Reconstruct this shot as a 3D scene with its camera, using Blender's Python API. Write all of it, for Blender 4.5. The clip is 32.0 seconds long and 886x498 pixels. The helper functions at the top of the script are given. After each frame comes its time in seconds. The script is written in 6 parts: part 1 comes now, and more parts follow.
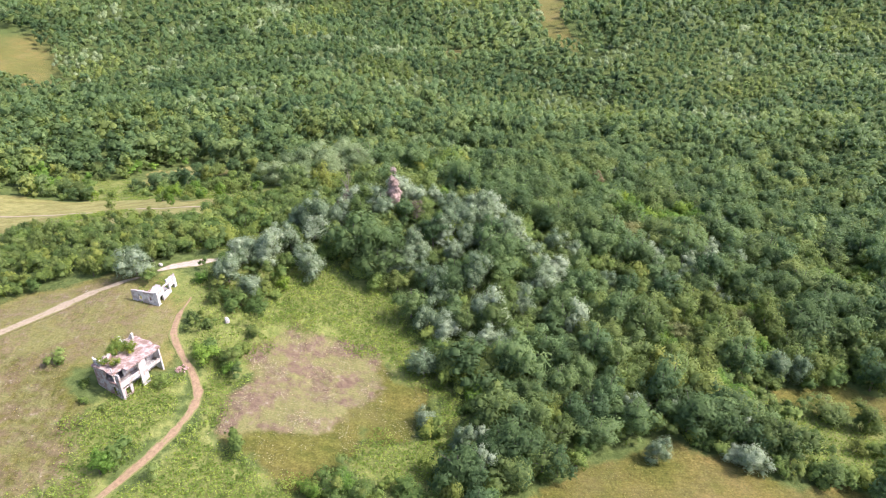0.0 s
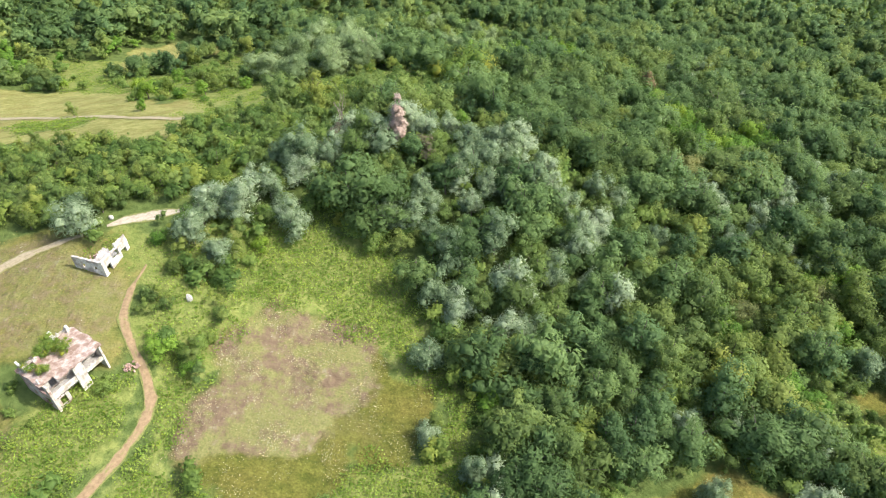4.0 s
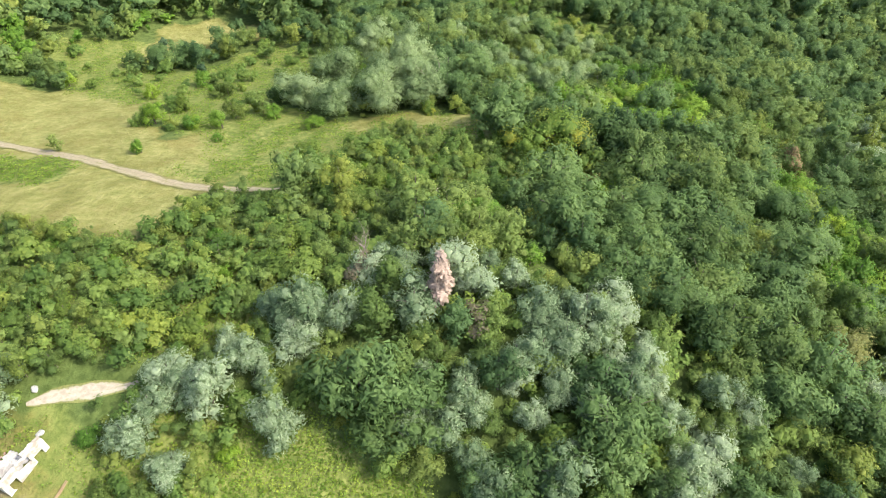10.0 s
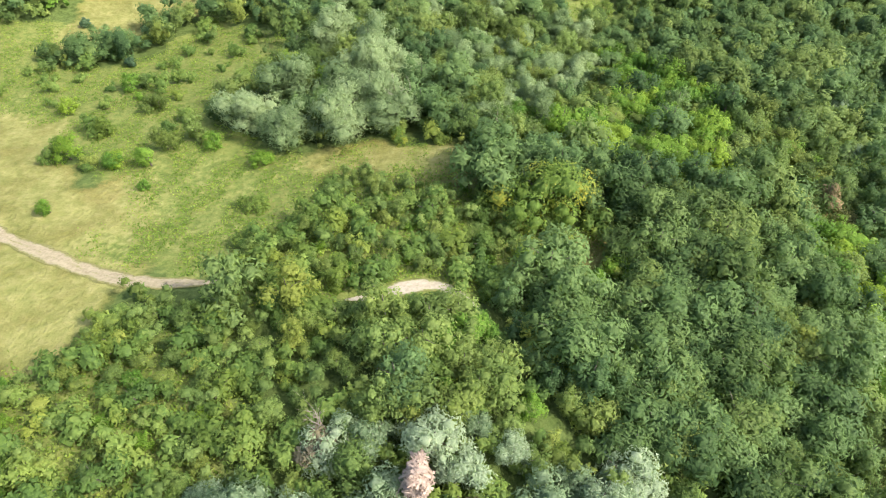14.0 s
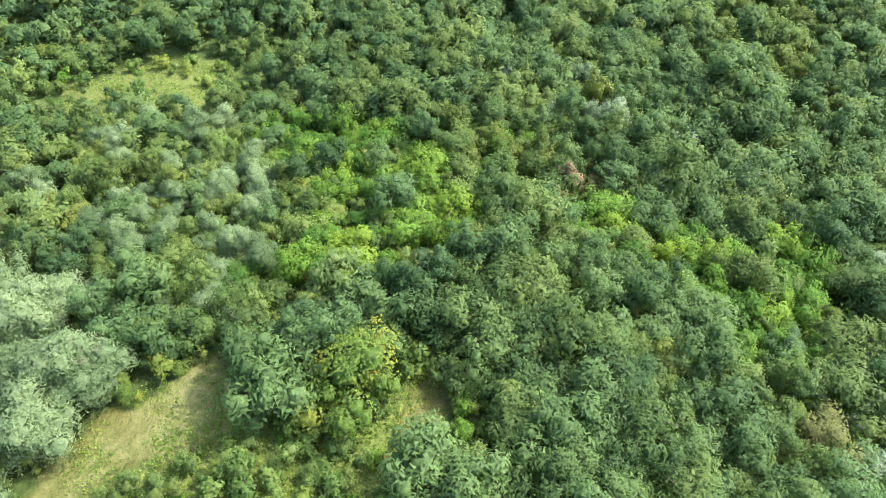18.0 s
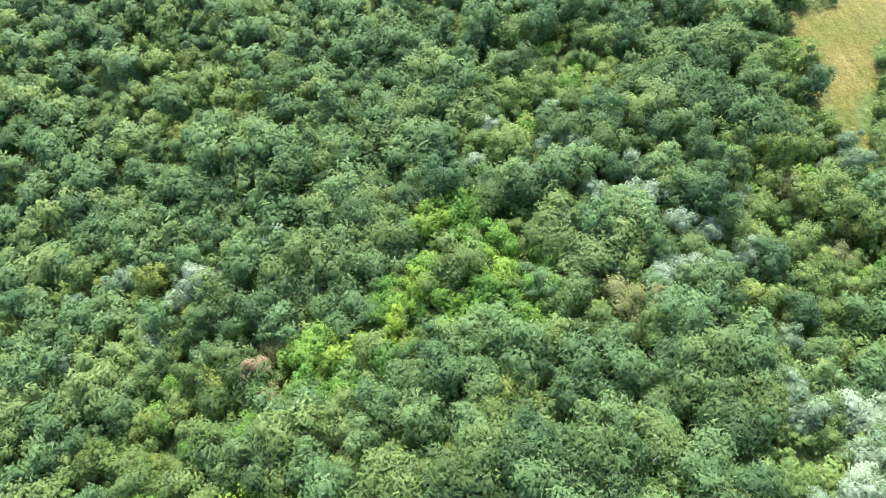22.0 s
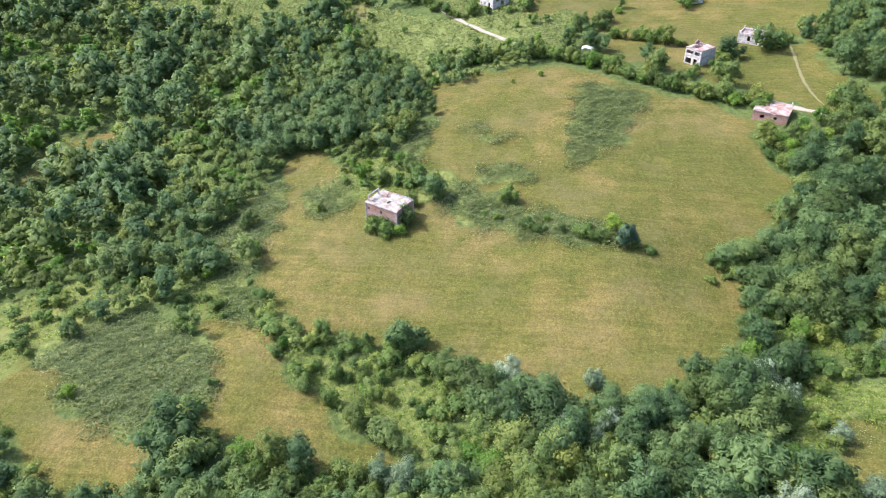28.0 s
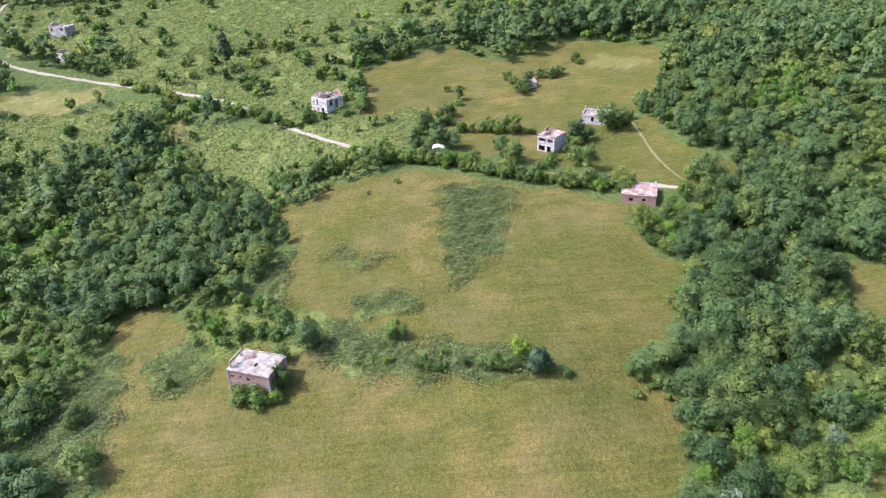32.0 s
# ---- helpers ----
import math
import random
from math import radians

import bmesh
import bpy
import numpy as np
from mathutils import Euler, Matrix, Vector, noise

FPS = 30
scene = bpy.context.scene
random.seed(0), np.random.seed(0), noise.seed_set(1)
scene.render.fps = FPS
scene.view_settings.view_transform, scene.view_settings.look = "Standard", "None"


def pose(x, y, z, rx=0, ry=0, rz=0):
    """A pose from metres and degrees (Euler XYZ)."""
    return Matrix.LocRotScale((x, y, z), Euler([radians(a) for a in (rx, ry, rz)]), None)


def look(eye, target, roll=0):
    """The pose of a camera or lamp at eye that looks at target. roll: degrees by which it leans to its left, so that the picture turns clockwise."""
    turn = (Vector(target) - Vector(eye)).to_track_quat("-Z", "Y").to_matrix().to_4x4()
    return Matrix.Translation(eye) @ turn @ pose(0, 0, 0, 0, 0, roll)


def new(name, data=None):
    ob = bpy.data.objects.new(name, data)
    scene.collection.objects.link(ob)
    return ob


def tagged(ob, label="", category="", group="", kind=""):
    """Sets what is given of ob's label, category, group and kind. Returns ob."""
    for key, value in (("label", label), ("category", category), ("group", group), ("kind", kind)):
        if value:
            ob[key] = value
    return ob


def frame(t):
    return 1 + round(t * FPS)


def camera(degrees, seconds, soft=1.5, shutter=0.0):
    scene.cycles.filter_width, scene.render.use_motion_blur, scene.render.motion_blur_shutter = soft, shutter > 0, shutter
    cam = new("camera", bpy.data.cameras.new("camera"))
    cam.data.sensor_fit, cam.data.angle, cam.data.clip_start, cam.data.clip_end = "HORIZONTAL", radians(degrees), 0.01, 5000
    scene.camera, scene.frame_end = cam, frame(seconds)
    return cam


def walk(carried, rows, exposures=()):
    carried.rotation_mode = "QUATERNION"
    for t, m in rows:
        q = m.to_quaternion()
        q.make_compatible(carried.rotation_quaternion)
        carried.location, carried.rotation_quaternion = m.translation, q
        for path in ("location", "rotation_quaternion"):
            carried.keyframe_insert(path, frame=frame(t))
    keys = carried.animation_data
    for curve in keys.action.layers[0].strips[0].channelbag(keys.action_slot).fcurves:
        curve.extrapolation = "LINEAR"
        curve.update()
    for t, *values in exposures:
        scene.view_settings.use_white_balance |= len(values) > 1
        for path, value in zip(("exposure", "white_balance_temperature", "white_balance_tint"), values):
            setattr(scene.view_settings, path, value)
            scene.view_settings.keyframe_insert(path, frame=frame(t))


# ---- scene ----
cam = camera(64.0, 32.0, soft=1.0)
METRES, EYE, TILT, LEAN, TURN = 270.0, 80.0, -30.4, 0.9, 0.0
ROWS = [
    (0.0, 0.0, 0.0, 0.0, 0.0, 0.0, 0.0),
    (0.5, 0.0008, 0.0135, 0.0074, -0.03, -3.1, 0.05),
    (1.0, 0.0015, 0.0273, 0.0157, -0.07, -6.08, 0.06),
    (1.5, 0.0021, 0.0412, 0.0241, -0.1, -7.48, 0.08),
    (2.0, 0.0027, 0.0552, 0.0325, -0.13, -8.54, 0.09),
    (2.5, 0.0032, 0.0693, 0.041, 0.35, -9.57, -0.15),
    (4.5, 0.0055, 0.1265, 0.0749, 3.08, -12.89, -1.71),
    (5.0, 0.0057, 0.1411, 0.0834, 4.82, -13.45, -2.67),
    (5.5, 0.0059, 0.1555, 0.0921, 6.58, -14.03, -3.64),
    (6.0, 0.0058, 0.1701, 0.1008, 7.26, -14.42, -4.04),
    (6.5, 0.0052, 0.1846, 0.1093, 7.83, -14.71, -4.39),
    (7.0, 0.0044, 0.1991, 0.1177, 8.3, -15.4, -4.69),
    (7.5, 0.0035, 0.2136, 0.1263, 8.51, -16.07, -4.85),
    (8.0, 0.0023, 0.2282, 0.1347, 8.6, -16.69, -4.92),
    (8.5, 0.0008, 0.2427, 0.143, 8.59, -17.24, -4.96),
    (9.0, -0.0009, 0.2571, 0.1515, 8.55, -17.8, -4.99),
    (9.5, -0.0028, 0.2715, 0.1599, 8.51, -18.34, -5.01),
    (10.0, -0.0046, 0.2857, 0.1686, 8.51, -18.9, -5.01),
    (10.5, -0.0067, 0.2999, 0.1773, 8.48, -19.49, -5.04),
    (11.0, -0.009, 0.3139, 0.1861, 8.44, -20.56, -5.08),
    (11.5, -0.0113, 0.3284, 0.1947, 8.42, -21.72, -5.12),
    (12.0, -0.0136, 0.3428, 0.2033, 8.4, -22.82, -5.15),
    (12.5, -0.0158, 0.3574, 0.2119, 8.36, -23.8, -5.1),
    (13.0, -0.0182, 0.372, 0.2202, 8.23, -24.76, -5.04),
    (13.5, -0.0206, 0.3864, 0.2287, 7.69, -25.7, -4.74),
    (15.5, -0.0302, 0.4447, 0.2635, 0.06, -29.35, -0.93),
    (16.0, -0.0313, 0.4597, 0.2723, -3.46, -29.96, 1.02),
    (16.5, -0.0321, 0.4742, 0.2809, -8.61, -30.36, 3.83),
    (17.0, -0.0327, 0.4891, 0.2896, -14.62, -31.12, 7.0),
    (17.5, -0.0321, 0.5036, 0.2978, -22.01, -32.38, 10.77),
    (18.0, -0.0307, 0.5181, 0.3067, -30.18, -34.37, 14.6),
    (18.5, -0.0279, 0.5324, 0.3154, -36.93, -36.4, 17.44),
    (19.0, -0.0232, 0.546, 0.3241, -43.77, -38.8, 20.06),
    (19.5, -0.0182, 0.559, 0.3315, -50.69, -41.34, 22.31),
    (20.0, -0.0111, 0.5714, 0.3384, -61.06, -45.62, 25.06),
    (20.5, -0.0028, 0.583, 0.3456, -71.17, -50.25, 26.89),
    (21.0, 0.0074, 0.5932, 0.3507, -81.32, -55.06, 28.11),
    (21.5, 0.0178, 0.6022, 0.355, -91.94, -60.04, 28.55),
    (22.0, 0.0301, 0.6092, 0.3594, -102.59, -65.17, 28.14),
    (22.5, 0.0435, 0.6146, 0.3629, -113.12, -69.51, 26.99),
    (23.0, 0.0574, 0.6182, 0.3655, -122.98, -72.93, 25.09),
    (23.5, 0.0727, 0.6189, 0.3675, -131.82, -75.5, 22.82),
    (24.0, 0.0871, 0.6175, 0.3679, -138.63, -74.81, 20.76),
    (24.5, 0.1005, 0.6151, 0.3673, -145.22, -73.23, 18.39),
    (25.0, 0.1132, 0.6118, 0.3656, -152.08, -71.73, 15.51),
    (25.5, 0.1259, 0.6066, 0.3636, -158.12, -70.39, 12.63),
    (27.5, 0.1653, 0.5757, 0.3472, -170.59, -67.7, 6.49),
    (28.0, 0.1729, 0.5665, 0.3418, -172.89, -64.13, 5.42),
    (28.5, 0.1792, 0.5572, 0.3357, -176.36, -60.88, 3.73),
    (29.0, 0.1857, 0.5479, 0.3299, -180.53, -58.93, 1.59),
    (29.5, 0.1921, 0.5379, 0.3241, -183.25, -58.41, 0.06),
    (30.0, 0.1964, 0.5272, 0.3182, -185.27, -58.44, -1.07),
    (30.5, 0.2015, 0.5162, 0.3125, -186.5, -58.46, -1.66),
    (31.0, 0.2044, 0.5054, 0.3063, -186.66, -58.47, -1.54),
    (31.5, 0.2068, 0.4944, 0.3001, -186.82, -58.49, -1.43),
    (32.0, 0.2096, 0.4837, 0.2936, -187.03, -58.49, -1.34),
]
walk(cam, [(t, pose(0, 0, EYE, TILT, LEAN, TURN) @ pose(METRES * x, METRES * y, METRES * z, 90 + pitch, roll, yaw)) for t, x, y, z, yaw, pitch, roll in ROWS],
     exposures=[(0.0, 1.33, 5900, 30), (2.5, 1.3, 6250, 23), (4.5, 1.28, 6200, 9), (13.5, 1.4, 6350, 9), (16.0, 1.5, 6300, 7), (18.0, 1.66, 5850, 8), (21.0, 1.88, 5450, 10), (23.0, 1.92, 5600, 17), (25.5, 1.68, 5600, 18), (28.0, 1.32, 5550, 23), (32.0, 1.15, 5450, 27)])

# ---- daylight ----
SUN_EL, SUN_AZ = radians(49), math.atan2(0.99, -0.08)      # azimuth clockwise from +y
world = bpy.data.worlds.new("sky")
scene.world = world
world.use_nodes = True
wn = world.node_tree
sky = wn.nodes.new("ShaderNodeTexSky")
sky.sky_type, sky.sun_disc, sky.sun_elevation, sky.sun_rotation = "NISHITA", False, SUN_EL, SUN_AZ
sky.dust_density, sky.air_density = 4.0, 1.0
wn.links.new(sky.outputs[0], wn.nodes["Background"].inputs[0])
wn.nodes["Background"].inputs[1].default_value = 0.13
sun_data = bpy.data.lights.new("sun", "SUN")
sun_data.energy, sun_data.angle, sun_data.color = 2.35, radians(1.0), (1.0, 0.95, 0.86)
sun = new("sun", sun_data)
sun.matrix_basis = look((0, 0, 0), (-math.sin(SUN_AZ) * math.cos(SUN_EL), -math.cos(SUN_AZ) * math.cos(SUN_EL), -math.sin(SUN_EL)))
sun.location = (150, 0, 180)


# ---- materials ----
def nodes_of(name):
    m = bpy.data.materials.new(name)
    m.use_nodes = True
    t = m.node_tree
    return m, t, t.nodes["Principled BSDF"]


def add(t, kind, **inputs):
    n = t.nodes.new(kind)
    for k, v in inputs.items():
        n.inputs[k.replace("_", " ")].default_value = v
    return n


def noise_tex(t, scale, detail=3.0, coord="Object", rough=0.55):
    c = t.nodes.new("ShaderNodeTexCoord")
    n = add(t, "ShaderNodeTexNoise", Scale=scale, Detail=detail, Roughness=rough)
    t.links.new(c.outputs[coord], n.inputs["Vector"])
    return n.outputs["Fac"]


def ramp(t, fac, *stops):
    n = t.nodes.new("ShaderNodeValToRGB")
    e = n.color_ramp.elements
    while len(e) < len(stops):
        e.new(0.5)
    for el, (p, c) in zip(e, stops):
        el.position, el.color = p, (*c, 1) if len(c) == 3 else c
    t.links.new(fac, n.inputs[0])
    return n.outputs[0]


def mix(t, fac, a, b, mode="MIX"):
    n = t.nodes.new("ShaderNodeMix")
    n.data_type, n.blend_type = "RGBA", mode
    for socket, v in ((n.inputs["Factor"], fac), (n.inputs[6], a), (n.inputs[7], b)):
        if isinstance(v, (int, float)):
            socket.default_value = v
        elif isinstance(v, tuple):
            socket.default_value = (*v, 1)
        else:
            t.links.new(v, socket)
    return n.outputs[2]


def calc(t, op, a, b=0.0):
    n = t.nodes.new("ShaderNodeMath")
    n.operation = op
    for socket, v in zip(n.inputs, (a, b)):
        if isinstance(v, (int, float)):
            socket.default_value = v
        else:
            t.links.new(v, socket)
    return n.outputs[0]


def bump(t, bsdf, fac, strength, distance):
    n = add(t, "ShaderNodeBump", Strength=strength, Distance=distance)
    t.links.new(fac, n.inputs["Height"])
    t.links.new(n.outputs[0], bsdf.inputs["Normal"])


def foliage(name, dark, mid, light, rough=0.65, sheer=0.45, spread=0.5, patch=None, warm=1.0):
    """Leaves: one shade for each plant, a smaller change from spray to spray, and some light let through."""
    m, t, b = nodes_of(name)
    tint = t.nodes.new("ShaderNodeAttribute")
    tint.attribute_name = "tint"
    info = t.nodes.new("ShaderNodeObjectInfo")
    geo = t.nodes.new("ShaderNodeNewGeometry")
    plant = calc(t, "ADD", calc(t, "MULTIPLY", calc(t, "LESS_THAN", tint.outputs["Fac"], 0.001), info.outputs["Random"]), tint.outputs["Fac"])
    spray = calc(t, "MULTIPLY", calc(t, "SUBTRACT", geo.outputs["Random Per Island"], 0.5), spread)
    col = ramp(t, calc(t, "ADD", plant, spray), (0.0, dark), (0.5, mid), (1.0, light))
    hue = calc(t, "FRACT", calc(t, "MULTIPLY", plant, 13.7))
    col = mix(t, ramp(t, hue, (0.5, (0, 0, 0)), (1.0, (warm, warm, warm))), col, mix(t, 1.0, col, (1.3, 1.1, 0.85), "MULTIPLY"))
    col = mix(t, 1.0, col, ramp(t, noise_tex(t, 1.7, 3.0), (0.3, (0.74, 0.76, 0.78)), (0.7, (1.24, 1.22, 1.2))), "MULTIPLY")
    if patch:
        col = mix(t, ramp(t, noise_tex(t, 0.28, 2.0), (0.49, (0, 0, 0)), (0.64, (0.8, 0.8, 0.8))), col, patch)
    t.links.new(col, b.inputs["Base Color"])
    b.inputs["Roughness"].default_value = rough
    b.inputs["Specular IOR Level"].default_value = 0.25
    tr = t.nodes.new("ShaderNodeBsdfTranslucent")
    t.links.new(mix(t, 1.0, col, (1.0, 1.0, 0.55), "MULTIPLY"), tr.inputs[0])
    ms = t.nodes.new("ShaderNodeMixShader")
    ms.inputs[0].default_value = sheer
    t.links.new(b.outputs[0], ms.inputs[1])
    t.links.new(tr.outputs[0], ms.inputs[2])
    t.links.new(ms.outputs[0], t.nodes["Material Output"].inputs[0])
    return m


LOCUST = foliage("locust_leaves", (0.070, 0.126, 0.038), (0.118, 0.195, 0.060), (0.18, 0.27, 0.087))
SILVER = foliage("silver_leaves", (0.148, 0.22, 0.106), (0.258, 0.34, 0.187), (0.38, 0.46, 0.293), spread=0.9, warm=0.0)
TAN = foliage("fading_leaves", (0.17, 0.20, 0.066), (0.235, 0.255, 0.086), (0.30, 0.305, 0.112), spread=0.7, warm=0.3)
OAK = foliage("oak_leaves", (0.092, 0.147, 0.036), (0.145, 0.22, 0.054), (0.22, 0.30, 0.08))
ASH = foliage("ash_leaves", (0.066, 0.124, 0.042), (0.108, 0.188, 0.064), (0.168, 0.262, 0.09))
HORNBEAM = foliage("hornbeam_leaves", (0.11, 0.165, 0.040), (0.17, 0.245, 0.058), (0.245, 0.32, 0.084))
LUSH = foliage("lush_leaves", (0.092, 0.19, 0.026), (0.148, 0.278, 0.036), (0.225, 0.36, 0.05))
SHRUB = foliage("shrub_leaves", (0.087, 0.155, 0.034), (0.145, 0.232, 0.049), (0.236, 0.322, 0.073))
WILLOW = foliage("willow_leaves", (0.15, 0.22, 0.09), (0.235, 0.32, 0.14), (0.33, 0.415, 0.205), spread=0.7, warm=0.0)
YELLOW = foliage("yellowing_leaves", (0.12, 0.20, 0.035), (0.17, 0.26, 0.045), (0.25, 0.33, 0.06), spread=0.6, patch=(0.40, 0.39, 0.05))
PINK = foliage("dead_needles", (0.24, 0.155, 0.115), (0.33, 0.235, 0.18), (0.42, 0.32, 0.255), sheer=0.1, warm=0.0)
RUST = foliage("browned_leaves", (0.14, 0.125, 0.07), (0.20, 0.17, 0.10), (0.26, 0.22, 0.13), sheer=0.15)
CONIFER = foliage("conifer_needles", (0.03, 0.064, 0.029), (0.045, 0.088, 0.039), (0.068, 0.12, 0.052), sheer=0.05)
BRAMBLE = foliage("bramble_leaves", (0.115, 0.195, 0.026), (0.17, 0.264, 0.041), (0.244, 0.335, 0.062), spread=0.45)
PALE_BRAMBLE = foliage("pale_bramble_leaves", (0.118, 0.163, 0.054), (0.163, 0.212, 0.072), (0.22, 0.268, 0.098), spread=0.5, warm=0.3)
# Lighter than PALE_BRAMBLE: haze over the back slope put into the leaf colour.
HAZY_WEEDS = foliage("hazy_weed_leaves", (0.145, 0.195, 0.062), (0.20, 0.255, 0.083), (0.265, 0.315, 0.115), spread=0.5, warm=0.3)
WEEDS = foliage("dry_weeds", (0.17, 0.165, 0.075), (0.26, 0.245, 0.13), (0.42, 0.40, 0.27), sheer=0.2, spread=1.2)
TUFTS = foliage("meadow_tufts", (0.125, 0.15, 0.038), (0.17, 0.185, 0.052), (0.225, 0.215, 0.078), sheer=0.3, spread=1.0)


def rough_material(name, c1, c2, scale, c3=None, scale3=0.6, rough=0.9, relief=0.02):
    m, t, b = nodes_of(name)
    fine, broad = noise_tex(t, scale, 5.0), noise_tex(t, scale3, 4.0)
    col = ramp(t, fine, (0.35, c1), (0.65, c2))
    if c3:
        col = mix(t, ramp(t, broad, (0.45, (0, 0, 0)), (0.62, (1, 1, 1))), col, c3)
    t.links.new(col, b.inputs["Base Color"])
    b.inputs["Roughness"].default_value = rough
    bump(t, b, fine, 0.6, relief)
    return m


BARK = rough_material("bark", (0.10, 0.08, 0.06), (0.20, 0.17, 0.13), 6.0)
DEADWOOD = rough_material("dead_wood", (0.26, 0.20, 0.17), (0.40, 0.32, 0.27), 6.0)
PLASTER = rough_material("weathered_white_plaster", (0.50, 0.48, 0.425), (0.68, 0.66, 0.59), 3.0, (0.36, 0.315, 0.255), 0.9)
PLASTER_BROWN = rough_material("stained_plaster", (0.40, 0.35, 0.30), (0.56, 0.51, 0.45), 3.0, (0.30, 0.19, 0.15), 0.8)
CONCRETE = rough_material("grey_concrete", (0.32, 0.30, 0.27), (0.46, 0.43, 0.39), 4.0, (0.26, 0.24, 0.21), 0.7)
SLAB = rough_material("slab_with_tile_dust", (0.25, 0.165, 0.125), (0.50, 0.42, 0.36), 1.5, (0.22, 0.145, 0.105), 1.0)
PALE_SLAB = rough_material("pale_concrete_slab", (0.27, 0.245, 0.195), (0.45, 0.42, 0.345), 1.3, (0.23, 0.165, 0.11), 0.55)
RED_SLAB = rough_material("rusty_red_slab", (0.24, 0.135, 0.095), (0.38, 0.26, 0.20), 1.3, (0.52, 0.46, 0.40), 0.45)
RUBBLE = rough_material("brick_rubble", (0.28, 0.15, 0.11), (0.46, 0.34, 0.28), 3.0)
WOOD = rough_material("grey_timber", (0.16, 0.12, 0.09), (0.30, 0.24, 0.18), 8.0)
STONE = rough_material("pale_stone", (0.30, 0.29, 0.26), (0.50, 0.48, 0.44), 5.0)
WHITE_METAL = rough_material("white_painted_metal", (0.70, 0.71, 0.72), (0.80, 0.80, 0.80), 3.0, rough=0.4, relief=0.002)


def brick_material():
    m, t, b = nodes_of("bare_red_brick")
    c = t.nodes.new("ShaderNodeTexCoord")
    rot = add(t, "ShaderNodeMapping")
    rot.inputs["Rotation"].default_value = (radians(90), 0, 0)
    t.links.new(c.outputs["Object"], rot.inputs[0])
    br = add(t, "ShaderNodeTexBrick", Scale=1.0, Mortar_Size=0.012, Brick_Width=0.26, Row_Height=0.2)
    br.inputs["Color1"].default_value, br.inputs["Color2"].default_value = (0.29, 0.145, 0.10, 1), (0.37, 0.205, 0.145, 1)
    br.inputs["Mortar"].default_value = (0.50, 0.42, 0.36, 1)
    t.links.new(rot.outputs[0], br.inputs["Vector"])
    stain = ramp(t, noise_tex(t, 0.9, 4.0), (0.45, (0, 0, 0)), (0.7, (0.4, 0.4, 0.4)))
    t.links.new(mix(t, stain, br.outputs[0], (0.52, 0.40, 0.34)), b.inputs["Base Color"])
    b.inputs["Roughness"].default_value = 0.9
    bump(t, b, br.outputs["Fac"], 0.5, -0.01)
    return m


BRICK = brick_material()


